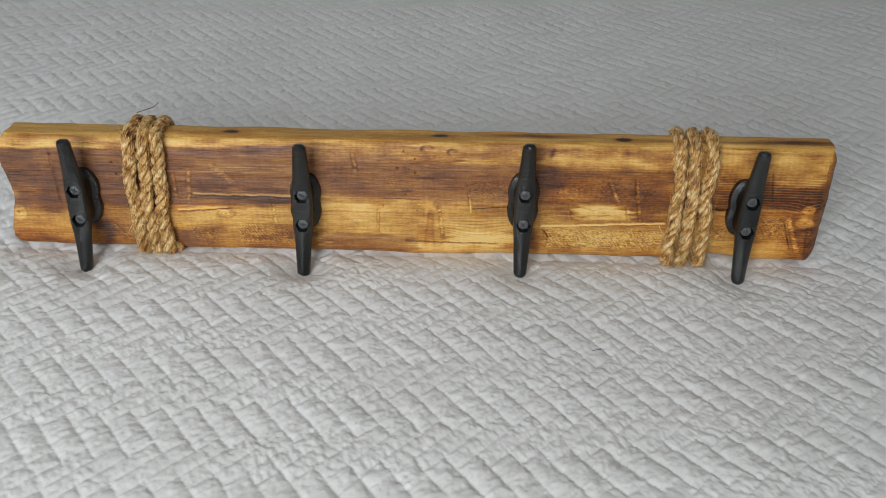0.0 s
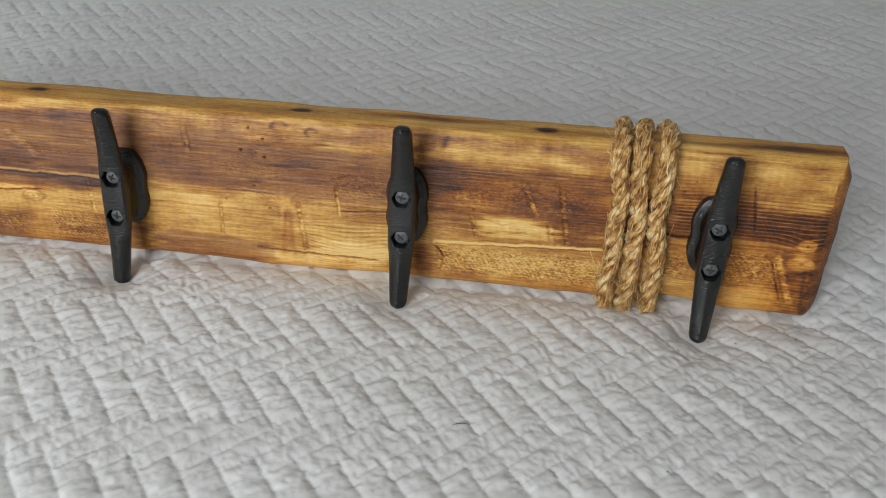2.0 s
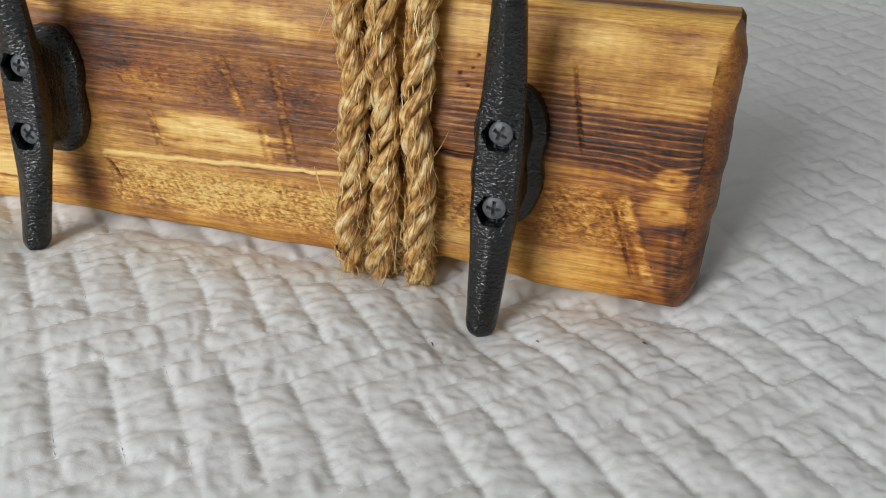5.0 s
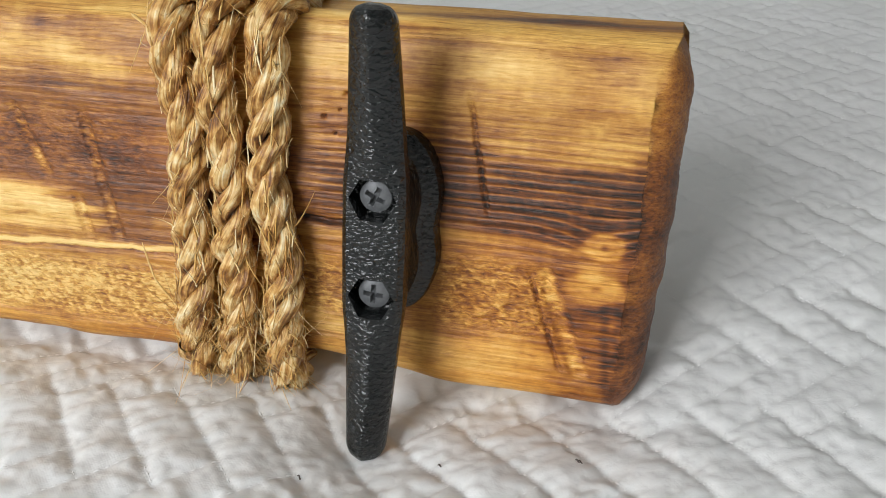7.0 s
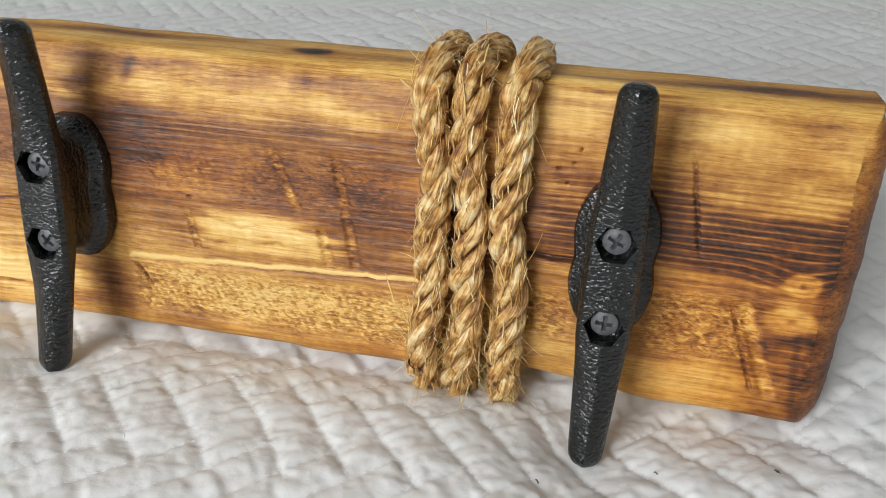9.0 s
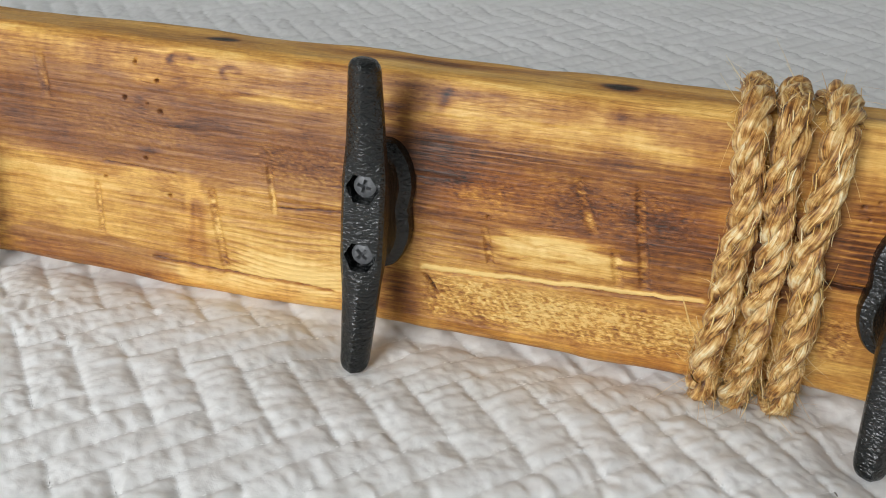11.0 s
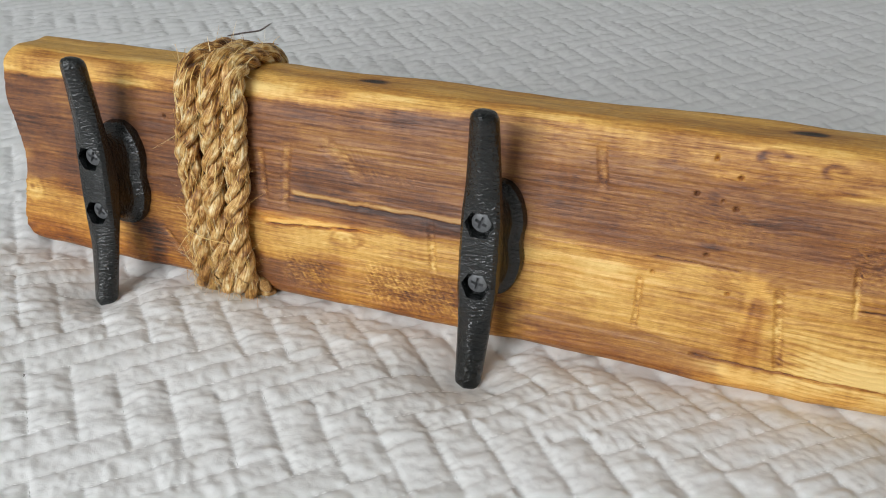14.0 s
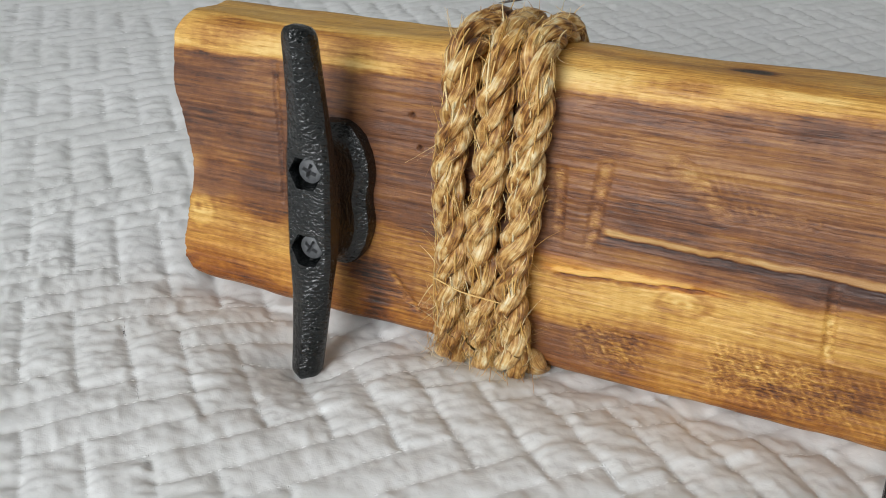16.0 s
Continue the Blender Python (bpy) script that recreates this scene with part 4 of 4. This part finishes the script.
    darkness = np.concatenate([[low_end * w + 0.66 * (1 - w) for w in fade[::-1]], darkness, [high_end * w + rim * (1 - w) for w in (0.7, 0.3, 0.1, 0.0, 0.0, 0.0, 0.0)]])
    red, lay, torn, rings, amber = pad(red, 0.2), pad(lay, 0.05), pad(torn, 0.3), pad(rings, 0.2), pad(varnish(u, v) * front, 0.6)
    me = sheet_mesh("plank", pts, wrap=True)
    me.flip_normals()
    for name, arr in (("darkness", darkness), ("red", red), ("lay", lay), ("torn", torn), ("rings", rings), ("amber", amber)):
        at = me.attributes.new(name, "FLOAT", "POINT")
        at.data.foreach_set("value", arr.reshape(-1).astype(np.float32))
    link("plank", me, WOOD, rack, "rough-sawn scorched and varnished pine plank")


plank()


def tube(path, normals, radii, sides):
    """Rings of points round a path (closed or open); normals are any vectors across it."""
    p = np.array(path)
    t = np.gradient(p, axis=0)
    t /= np.linalg.norm(t, axis=1)[:, None]
    a = np.array(normals)
    a = a - (a * t).sum(1)[:, None] * t
    a /= np.linalg.norm(a, axis=1)[:, None]
    b = np.cross(t, a)
    ang = np.linspace(0, 2 * math.pi, sides, endpoint=False)
    r = np.broadcast_to(np.array(radii), (len(p), sides))
    return p[:, None, :] + r[:, :, None] * (np.cos(ang)[None, :, None] * a[:, None, :] + np.sin(ang)[None, :, None] * b[:, None, :])


# ---- cleats ----
def hexagon(bm, cx, cz, r, y0, y1, turn=0.0):
    ring = []
    for y in (y0, y1):
        ring.append([bm.verts.new((cx + r * math.cos(radians(60 * k + 30 + turn)), y, cz + r * math.sin(radians(60 * k + 30 + turn)))) for k in range(6)])
    bm.faces.new(ring[0])
    bm.faces.new(ring[1][::-1])
    for k in range(6):
        bm.faces.new((ring[0][k], ring[0][(k + 1) % 6], ring[1][(k + 1) % 6], ring[1][k]))


def cleat_mesh():
    """One cast cleat, its middle at the origin on the wood; y runs out of the wood as minus."""
    half = 0.0805
    rows = []
    n = 84
    for k in range(n + 1):
        s = math.sin(math.pi / 2 * (-1 + 2 * k / n)) * 0.5 + (-1 + 2 * k / n) * 0.5
        a = abs(s)
        z = s * half
        w = 0.0112 - 0.0042 * a ** 1.25 + 0.0006 * math.exp(-((a - 0.27) / 0.12) ** 2)
        front = 0.0315 + 0.0095 * a ** 1.8
        back = 0.0150 + 0.0125 * a ** 0.9
        close = 1.0
        if a > 0.93:
            close = math.sqrt(max(0.0, 1 - ((a - 0.93) / 0.07) ** 2)) * 0.62 + 0.38
        w *= close
        mid = (front + back) / 2
        front, back = mid + (front - mid) * close, mid - (mid - back) * close
        ridge = (0.0008 + 0.0026 * min(1.0, max(0.0, a - 0.10) * 2.4)) * close
        th = front - back
        sec = [(0.0, front), (w * 0.12, front - ridge * 0.08), (w * 0.42, front - ridge * 0.44), (w * 0.80, front - ridge * 0.95), (w * 0.97, front - ridge - th * 0.14), (w, front - ridge - th * 0.28),
               (w * 0.98, back + th * 0.30), (w * 0.80, back + th * 0.10), (w * 0.45, back), (0.0, back)]
        full = sec + [(-x, y) for x, y in sec[-2:0:-1]]
        rows.append([(x, -y, z) for x, y in full])
    bm = bmesh.new()
    vs = [[bm.verts.new(p) for p in r] for r in rows]
    m = len(vs[0])
    for i in range(n):
        for j in range(m):
            bm.faces.new((vs[i][j], vs[i][(j + 1) % m], vs[i + 1][(j + 1) % m], vs[i + 1][j]))
    bm.faces.new(vs[0][::-1])
    bm.faces.new(vs[-1])
    bmesh.ops.recalc_face_normals(bm, faces=bm.faces)
    bar = bpy.data.meshes.new("bar")
    bm.to_mesh(bar)
    bm.free()
    # two posts on a plate shaped like a figure of eight
    bm = bmesh.new()
    def outline(scale_w, scale_l, y, waist):
        pts = []
        for k in range(48):
            t = 2 * math.pi * k / 48
            z = 0.0345 * scale_l * math.sin(t)
            env = math.sqrt(max(0.0, 1 - (z / (0.0346 * scale_l)) ** 2)) ** 0.72
            pinch = 1 - waist * math.exp(-(z / 0.0085) ** 2)
            x = 0.0196 * scale_w * env * pinch * (1 if math.cos(t) >= 0 else -1)
            pts.append((x, -y, z))
        return pts
    levels = [outline(0.96, 1.0, -0.0015, 0.13), outline(0.96, 1.0, 0.0038, 0.13), outline(0.92, 0.98, 0.0056, 0.15), outline(0.78, 0.91, 0.0066, 0.20),
              outline(0.64, 0.84, 0.0086, 0.22), outline(0.57, 0.79, 0.0120, 0.22), outline(0.545, 0.79, 0.0170, 0.18), outline(0.54, 0.82, 0.0225, 0.10)]
    vs = [[bm.verts.new(p) for p in r] for r in levels]
    for i in range(len(vs) - 1):
        for j in range(48):
            bm.faces.new((vs[i][j], vs[i][(j + 1) % 48], vs[i + 1][(j + 1) % 48], vs[i + 1][j]))
    bm.faces.new(vs[0][::-1])
    bm.faces.new(vs[-1])
    bmesh.ops.remove_doubles(bm, verts=bm.verts[:], dist=1e-6)
    bmesh.ops.recalc_face_normals(bm, faces=bm.faces)
    base_me = bpy.data.meshes.new("base")
    bm.to_mesh(base_me)
    bm.free()
    bm = bmesh.new()
    for cz in (0.0178, -0.0178):
        hexagon(bm, 0.0, cz, 0.0082, -0.050, -0.0232, 30)
    bmesh.ops.recalc_face_normals(bm, faces=bm.faces)
    cutter_me = bpy.data.meshes.new("cutter")
    bm.to_mesh(cutter_me)
    bm.free()
    ob, base_ob, cutter = new("cleat_build", bar), new("base_build", base_me), new("cutter_build", cutter_me)
    for other, op in ((base_ob, "UNION"), (cutter, "DIFFERENCE")):
        mod = ob.modifiers.new("b", "BOOLEAN")
        mod.object, mod.operation, mod.solver = other, op, "EXACT"
    dg = bpy.context.evaluated_depsgraph_get()
    me = bpy.data.meshes.new_from_object(ob.evaluated_get(dg))
    for o in (ob, base_ob, cutter):
        bpy.data.objects.remove(o)
    me.name = "cleat"
    return me


def screw_mesh():
    """A domed head with a cross recess, facing minus y."""
    rings, seg = 15, 64
    r0 = 0.0054
    bm = bmesh.new()
    rows = []
    for i in range(rings + 1):
        rr = r0 * i / rings
        row = []
        for k in range(seg):
            a = 2 * math.pi * k / seg
            x, z = rr * math.cos(a), rr * math.sin(a)
            h = 0.0010 * (1 - (rr / r0) ** 2)
            arm = min(max(abs(x) / 0.0027, abs(z) / 0.00058), max(abs(z) / 0.0027, abs(x) / 0.00058))
            deep = max(0.0, min(1.0, (1.22 - arm) / 0.22))
            h -= 0.0040 * deep
            row.append(bm.verts.new((x, -h, z)))
        rows.append(row)
    skirt = [bm.verts.new((1.0 * v.co.x, 0.0018, 1.0 * v.co.z)) for v in rows[-1]]
    rows.append(skirt)
    for i in range(len(rows) - 1):
        for k in range(seg):
            bm.faces.new((rows[i][k], rows[i][(k + 1) % seg], rows[i + 1][(k + 1) % seg], rows[i + 1][k]))
    bm.faces.new(skirt)
    bmesh.ops.remove_doubles(bm, verts=bm.verts[:], dist=1e-7)
    bmesh.ops.recalc_face_normals(bm, faces=bm.faces)
    me = bpy.data.meshes.new("screw")
    bm.to_mesh(me)
    bm.free()
    me.polygons.foreach_set("use_smooth", [True] * len(me.polygons))
    me.set_sharp_from_angle(angle=radians(40))
    me.materials.append(SCREW)
    return me


CLEAT_ME, SCREW_ME = cleat_mesh(), screw_mesh()
CLEAT_ME.materials.append(IRON)
CLEAT_ME.polygons.foreach_set("use_smooth", [True] * len(CLEAT_ME.polygons))
CLEAT_ME.set_sharp_from_angle(angle=radians(28))
for u, vc, lift, tip, lean, turns in zip(CLEATS, (0.0551, 0.0555, 0.0615, 0.0594), (0.0002, 0.0002, 0.0002, 0.0002), (0.3, 0.4, 0.6, 0.0), (0.2, 1.3, 0.9, 1.1), ((18, 30), (22, 8), (12, 40), (25, 2))):
    c = new("cleat", CLEAT_ME)
    c.parent = rack
    c.matrix_basis = pose(u, -lift, vc, -tip, lean, 0)
    tagged(c, "black painted cast-iron boat cleat")
    for cz, turn in zip((0.0178, -0.0178), turns):
        s = new("screw", SCREW_ME)
        s.parent = c
        s.matrix_basis = pose(0, -0.0268, cz, 0, turn, 0)
        tagged(s, "dark grey cross-head screw")


# ---- rope bindings ----
def loop_path(u_top, u_low, seed, rope_r, count=720):
    """The way of one rope turn round the plank, closed: points and outward vectors."""
    rc = 0.009
    d0, d1, v0, v1 = -rope_r, THICK + rope_r, V_LOW - rope_r * 0.5, V_TOP + rope_r * 0.92
    rr = rc + rope_r
    segs = []
    # straight and corner pieces round the rectangle, from low front upwards
    def line(p, q, nrm):
        ln = math.dist(p, q)
        segs.append((ln, lambda f: (p[0] + (q[0] - p[0]) * f, p[1] + (q[1] - p[1]) * f), lambda f: nrm))
    def arc(c, a0):
        ln = rr * math.pi / 2
        segs.append((ln, lambda f: (c[0] + rr * math.cos(a0 - f * math.pi / 2), c[1] + rr * math.sin(a0 - f * math.pi / 2)),
                     lambda f: (math.cos(a0 - f * math.pi / 2), math.sin(a0 - f * math.pi / 2))))
    line((d0, v0 + rr), (d0, v1 - rr), (-1, 0))
    arc((d0 + rr, v1 - rr), math.pi)
    line((d0 + rr, v1), (d1 - rr, v1), (0, 1))
    arc((d1 - rr, v1 - rr), math.pi / 2)
    line((d1, v1 - rr), (d1, v0 + rr), (1, 0))
    arc((d1 - rr, v0 + rr), 0.0)
    line((d1 - rr, v0), (d0 + rr, v0), (0, -1))
    arc((d0 + rr, v0 + rr), -math.pi / 2)
    total = sum(s[0] for s in segs)
    pts, nrm = [], []
    for k in range(count + 1):
        s = total * k / count
        acc = 0
        for ln, fp, fn in segs:
            if s <= acc + ln + 1e-9:
                f = (s - acc) / ln
                d, v = fp(f)
                nd, nv = fn(f)
                break
            acc += ln
        w = (v - V_LOW) / (V_TOP - V_LOW)
        wob = 0.0016 * math.sin(2 * math.pi * k / count * 3 + seed) + 0.0009 * math.sin(2 * math.pi * k / count * 7 + seed * 2.3)
        pts.append((u_low + (u_top - u_low) * w + wob, d, v))
        nrm.append((0.0, nd, nv))
    return np.array(pts), np.array(nrm), total


def rope_turn(u_top, u_low, seed, rope_r=0.0076, label=""):
    path, nrm, total = loop_path(u_top, u_low, seed, rope_r)
    core = sheet_mesh("rope_turn", tube(path, nrm, rope_r * 0.25, 8), wrap=True)
    turn = link("rope_turn", core, ROPE, rack, "golden sisal rope turn wound round the plank")
    n = len(path) - 1
    t = np.gradient(path, axis=0)
    t /= np.linalg.norm(t, axis=1)[:, None]
    side = np.cross(t, nrm)
    twists = round(total / 0.0375)
    rs = np.random.RandomState(int(seed * 10) + 5)
    r_strand = rope_r * 0.455
    counter = 0.0195
    for k in range(3):
        run = np.arange(n + 1)
        slack = 0.07 * (vnoise(run * 0.030 + 5 * seed, run * 0.0 + k, 117) - 0.5) + 0.05 * (vnoise(run * 0.011 + 9 * seed, run * 0.0 + 0.5, 119) - 0.5)
        ang = 2 * math.pi * (twists * run / n + k / 3 + seed * 0.13 + slack * np.sin(math.pi * run / n))
        off = rope_r * 0.54
        wave = 1 + 0.07 * np.sin(np.arange(n + 1) * 0.11 + seed + k) + 0.06 * np.sin(np.arange(n + 1) * 0.047 + 2 * seed + 3 * k)
        cen = path + off * wave[:, None] * (np.cos(ang)[:, None] * nrm + np.sin(ang)[:, None] * side)
        out = np.cos(ang)[:, None] * nrm + np.sin(ang)[:, None] * side
        sides = 26
        a = np.arange(n + 1)[:, None]
        # yarns lie along the strand with a twist of their own
        lay = np.arange(sides)[None, :] / sides + a * counter
        yarn = 0.5 + 0.5 * np.cos(2 * math.pi * 6 * lay + 4 * vnoise(a * 0.05 + 0 * lay, lay * 6, 111))
        rad = r_strand * (0.93 + 0.14 * yarn + 0.32 * (vnoise(a * 0.06 + 0 * lay, lay * 5 + seed, 113 + k) - 0.5))
        pts = tube(cen, out, rad, sides)
        me = sheet_mesh("strand", pts, wrap=True)
        uvl = me.uv_layers.new(name="UVMap")
        idx = np.empty(len(me.loops), dtype=np.int32)
        me.loops.foreach_get("vertex_index", idx)
        slot = np.arange(len(idx))
        row, colm = idx // sides, (slot // 4) % sides + np.isin(slot % 4, (1, 2))
        uv = np.stack([row / n * total * 40 + 7 * k + seed, (colm / sides + row * counter) * 15], -1)
        uvl.data.foreach_set("uv", uv.reshape(-1).astype(np.float32))
        link("strand", me, ROPE, turn)
    # loose fibres standing off the rope
    bm = bmesh.new()
    for _ in range(760):
        frayed = rs.rand() < 0.40
        i = rs.choice((rs.randint(0, int(0.05 * n)), rs.randint(int(0.95 * n), n - 2))) if frayed else rs.randint(0, n - 12)
        a0 = rs.rand() * 2 * math.pi
        o = math.cos(a0) * nrm[i] + math.sin(a0) * side[i]
        if math.cos(a0) < -0.3:
            continue
        p = path[i] + o * rope_r * 0.93
        way = t[i] * rs.choice((-1, 1)) * (0.5 + rs.rand()) + o * (1.4 if rs.rand() < 0.26 else 0.05 + 0.6 * rs.rand() ** 2.6) + 0.6 * (rs.rand(3) - 0.5)
        way /= np.linalg.norm(way)
        ln = 0.0027 + (0.010 if frayed else 0.0062) * rs.rand() ** 1.8
        curl = (rs.rand(3) - 0.5) * 3.0
        w = 0.00016 + 0.00030 * rs.rand() ** 2
        prev = None
        for s in range(5):
            f = s / 4
            c = p + way * ln * f + curl * ln * f * f
            if path[i][1] < 0.012:
                c[1] = min(c[1], -0.0006)
            ww = w * (1 - 0.75 * f)
            q = [bm.verts.new((c[0] + ww * math.cos(2.1 * m), c[1] + ww * math.sin(2.1 * m), c[2] + ww * 0.5 * math.cos(2.1 * m + 1))) for m in range(3)]
            if prev:
                for m in range(3):
                    bm.faces.new((prev[m], prev[(m + 1) % 3], q[(m + 1) % 3], q[m]))
            prev = q
    # flat straws lying along the lay of the rope, their ends lifted
    for _ in range(170):
        i = rs.randint(14, n - 44)
        if path[i][1] > 0.030:
            continue
        reach = rs.randint(12, 30)
        a0 = (rs.rand() - 0.5) * 3.3
        drift = (rs.rand() - 0.5) * 0.9
        w = 0.00022 + 0.00030 * rs.rand()
        top = 0.93 + 0.09 * rs.rand()
        lift0, lift1 = 0.10 * rs.rand() ** 3, 0.30 * rs.rand() ** 3
        prev = None
        for s in range(7):
            f = s / 6
            j = i + int(round(reach * f))
            aa = a0 + drift * f
            o = math.cos(aa) * nrm[j] + math.sin(aa) * side[j]
            x = np.cross(t[j], o)
            rr = rope_r * (top + lift0 * (1 - f) ** 3 + lift1 * f ** 3 - 0.05 * math.sin(math.pi * f))
            c = path[j] + o * rr
            ww = w * (0.35 + 0.65 * math.sin(math.pi * (0.12 + 0.76 * f)))
            q = [bm.verts.new(c - x * ww), bm.verts.new(c + o * ww * 0.55), bm.verts.new(c + x * ww), bm.verts.new(c - o * ww * 0.4)]
            if prev:
                for m in range(4):
                    bm.faces.new((prev[m], prev[(m + 1) % 4], q[(m + 1) % 4], q[m]))
            prev = q
    fz = part("fuzz", bm, STRAW, turn, "frayed pale sisal fibres")
    tagged(fz, kind="stuff")
    return turn


for ut, ul, sd in ((-0.3140, -0.3150, 1.0), (-0.2985, -0.2990, 2.2), (-0.2830, -0.2840, 3.1)):
    rope_turn(ut, ul, sd)
for ut, ul, sd in ((0.2950, 0.2960, 4.4), (0.3105, 0.3125, 5.2), (0.3290, 0.3300, 6.7)):
    rope_turn(ut, ul, sd)


def rope_end(u0, d0, v0, way, length, seed):
    """A cut end of the rope that sticks out beside the turns."""
    way = np.array(way) / np.linalg.norm(way)
    path = np.array([np.array((u0, d0, v0)) + way * length * k / 30 for k in range(31)])
    across = np.cross(way, (0.0, 1.0, 0.2))
    across /= np.linalg.norm(across)
    other = np.cross(way, across)
    core = link("rope_end", sheet_mesh("rope_end", tube(path, np.repeat(across[None], 31, 0), np.linspace(0.0030, 0.0012, 31)[:, None], 8), wrap=True), ROPE, rack, "frayed cut end of the sisal rope")
    for k in range(3):
        ang = 2 * math.pi * (np.arange(31) / 30 * length / 0.0435 + k / 3 + seed)
        out = np.cos(ang)[:, None] * across + np.sin(ang)[:, None] * other
        cen = path + 0.0033 * out
        rad = 0.0041 * np.clip(np.linspace(3.2, 0.1, 31), 0, 1)[:, None] ** 0.5
        me = sheet_mesh("strand", tube(cen, out, rad, 14), wrap=True)
        lay_uv = me.uv_layers.new(name="UVMap")
        slot = np.arange(len(me.loops))
        along = (slot // 4) // 14 + np.isin(slot % 4, (2, 3))
        across_uv = (slot // 4) % 14 + np.isin(slot % 4, (1, 2))
        lay_uv.data.foreach_set("uv", np.stack([along / 30 * length * 80 + k, across_uv / 14 * 34.0 + 3 * seed], -1).reshape(-1).astype(np.float32))
        link("strand", me, ROPE, core)


rope_end(-0.285, 0.004, -0.0085, (1.0, -0.15, -0.05), 0.017, 0.2)
rope_end(0.327, 0.020, 0.1315, (0.9, 0.35, 0.02), 0.011, 0.8)


def sliver(name, mat, label, parent, points, radius, category=""):
    """A thin fibre through a few points."""
    p = np.array(points, dtype=float)
    t = np.linspace(0, len(p) - 1, 8 * (len(p) - 1) + 1)
    path = np.stack([np.interp(t, np.arange(len(p)), p[:, i]) for i in range(3)], -1)
    for _ in range(3):
        path[1:-1] = (path[:-2] + 2 * path[1:-1] + path[2:]) / 4
    rad = radius * np.clip(np.minimum(t, len(p) - 1 - t) * 3 + 0.25, 0, 1)[:, None]
    me = sheet_mesh(name, tube(path, np.repeat(np.array([[0.05, 0.3, 1.0]]), len(path), 0), rad, 6), wrap=True)
    ob = link(name, me, mat, parent)
    return tagged(ob, label, category)


sliver("loose_yarn", LINT, "dark stiff fibre sticking out of the rope", rack, ((-0.318, 0.044, 0.1385), (-0.310, 0.050, 0.1400), (-0.302, 0.058, 0.1408), (-0.296, 0.063, 0.1455)), 0.0005)
sliver("loose_yarn", STRAW, "pale sisal fibre sticking out of the rope", rack, ((0.2905, -0.004, 0.1180), (0.2850, -0.009, 0.1245), (0.2815, -0.010, 0.1275)), 0.0006)
sliver("loose_yarn", STRAW, "pale sisal fibre sticking out of the rope", rack, ((0.290, -0.015, 0.020), (0.283, -0.016, 0.030), (0.277, -0.012, 0.043)), 0.00035)
sliver("loose_yarn", STRAW, "pale sisal fibre sticking out of the rope", rack, ((-0.322, -0.0155, 0.031), (-0.305, -0.0175, 0.027), (-0.285, -0.0165, 0.0255)), 0.00035)


# ---- lint on the bedspread ----
def on_bed(x, y, lift):
    ax, ay = np.array([x]), np.array([y])
    return float((quilt_height(ax, ay) + sag(ax, ay))[0]) + lift


def lint(x0, y0, x1, y1, radius, label):
    pts = [(x0 + (x1 - x0) * f, y0 + (y1 - y0) * f + 0.0006 * math.sin(5 * f), on_bed(x0 + (x1 - x0) * f, y0 + (y1 - y0) * f, radius * 0.8)) for f in (0, 0.33, 0.66, 1)]
    sliver("lint", LINT, label, None, pts, radius, "lint")


lint(0.1900, 0.6980, 0.2020, 0.7020, 0.00035, "thin grey lint thread lying on the white bedspread")
lint(-0.4600, 0.8120, -0.4584, 0.8113, 0.00028, "tiny dark lint speck lying on the white bedspread")
lint(-0.3520, 0.7420, -0.3504, 0.7413, 0.00028, "tiny dark lint speck lying on the white bedspread")
lint(0.3530, 0.8120, 0.3546, 0.8113, 0.00028, "tiny dark lint speck lying on the white bedspread")
lint(0.3990, 0.8280, 0.4006, 0.8273, 0.00028, "tiny dark lint speck lying on the white bedspread")
lint(0.4460, 0.8390, 0.4476, 0.8383, 0.00028, "tiny dark lint speck lying on the white bedspread")
lint(0.1140, 0.5190, 0.1156, 0.5183, 0.00028, "tiny dark lint speck lying on the white bedspread")
lint(0.4470, 0.8390, 0.4486, 0.8383, 0.00028, "tiny dark lint speck lying on the white bedspread")
lint(0.3380, 0.6800, 0.3396, 0.6793, 0.00028, "tiny dark lint speck lying on the white bedspread")
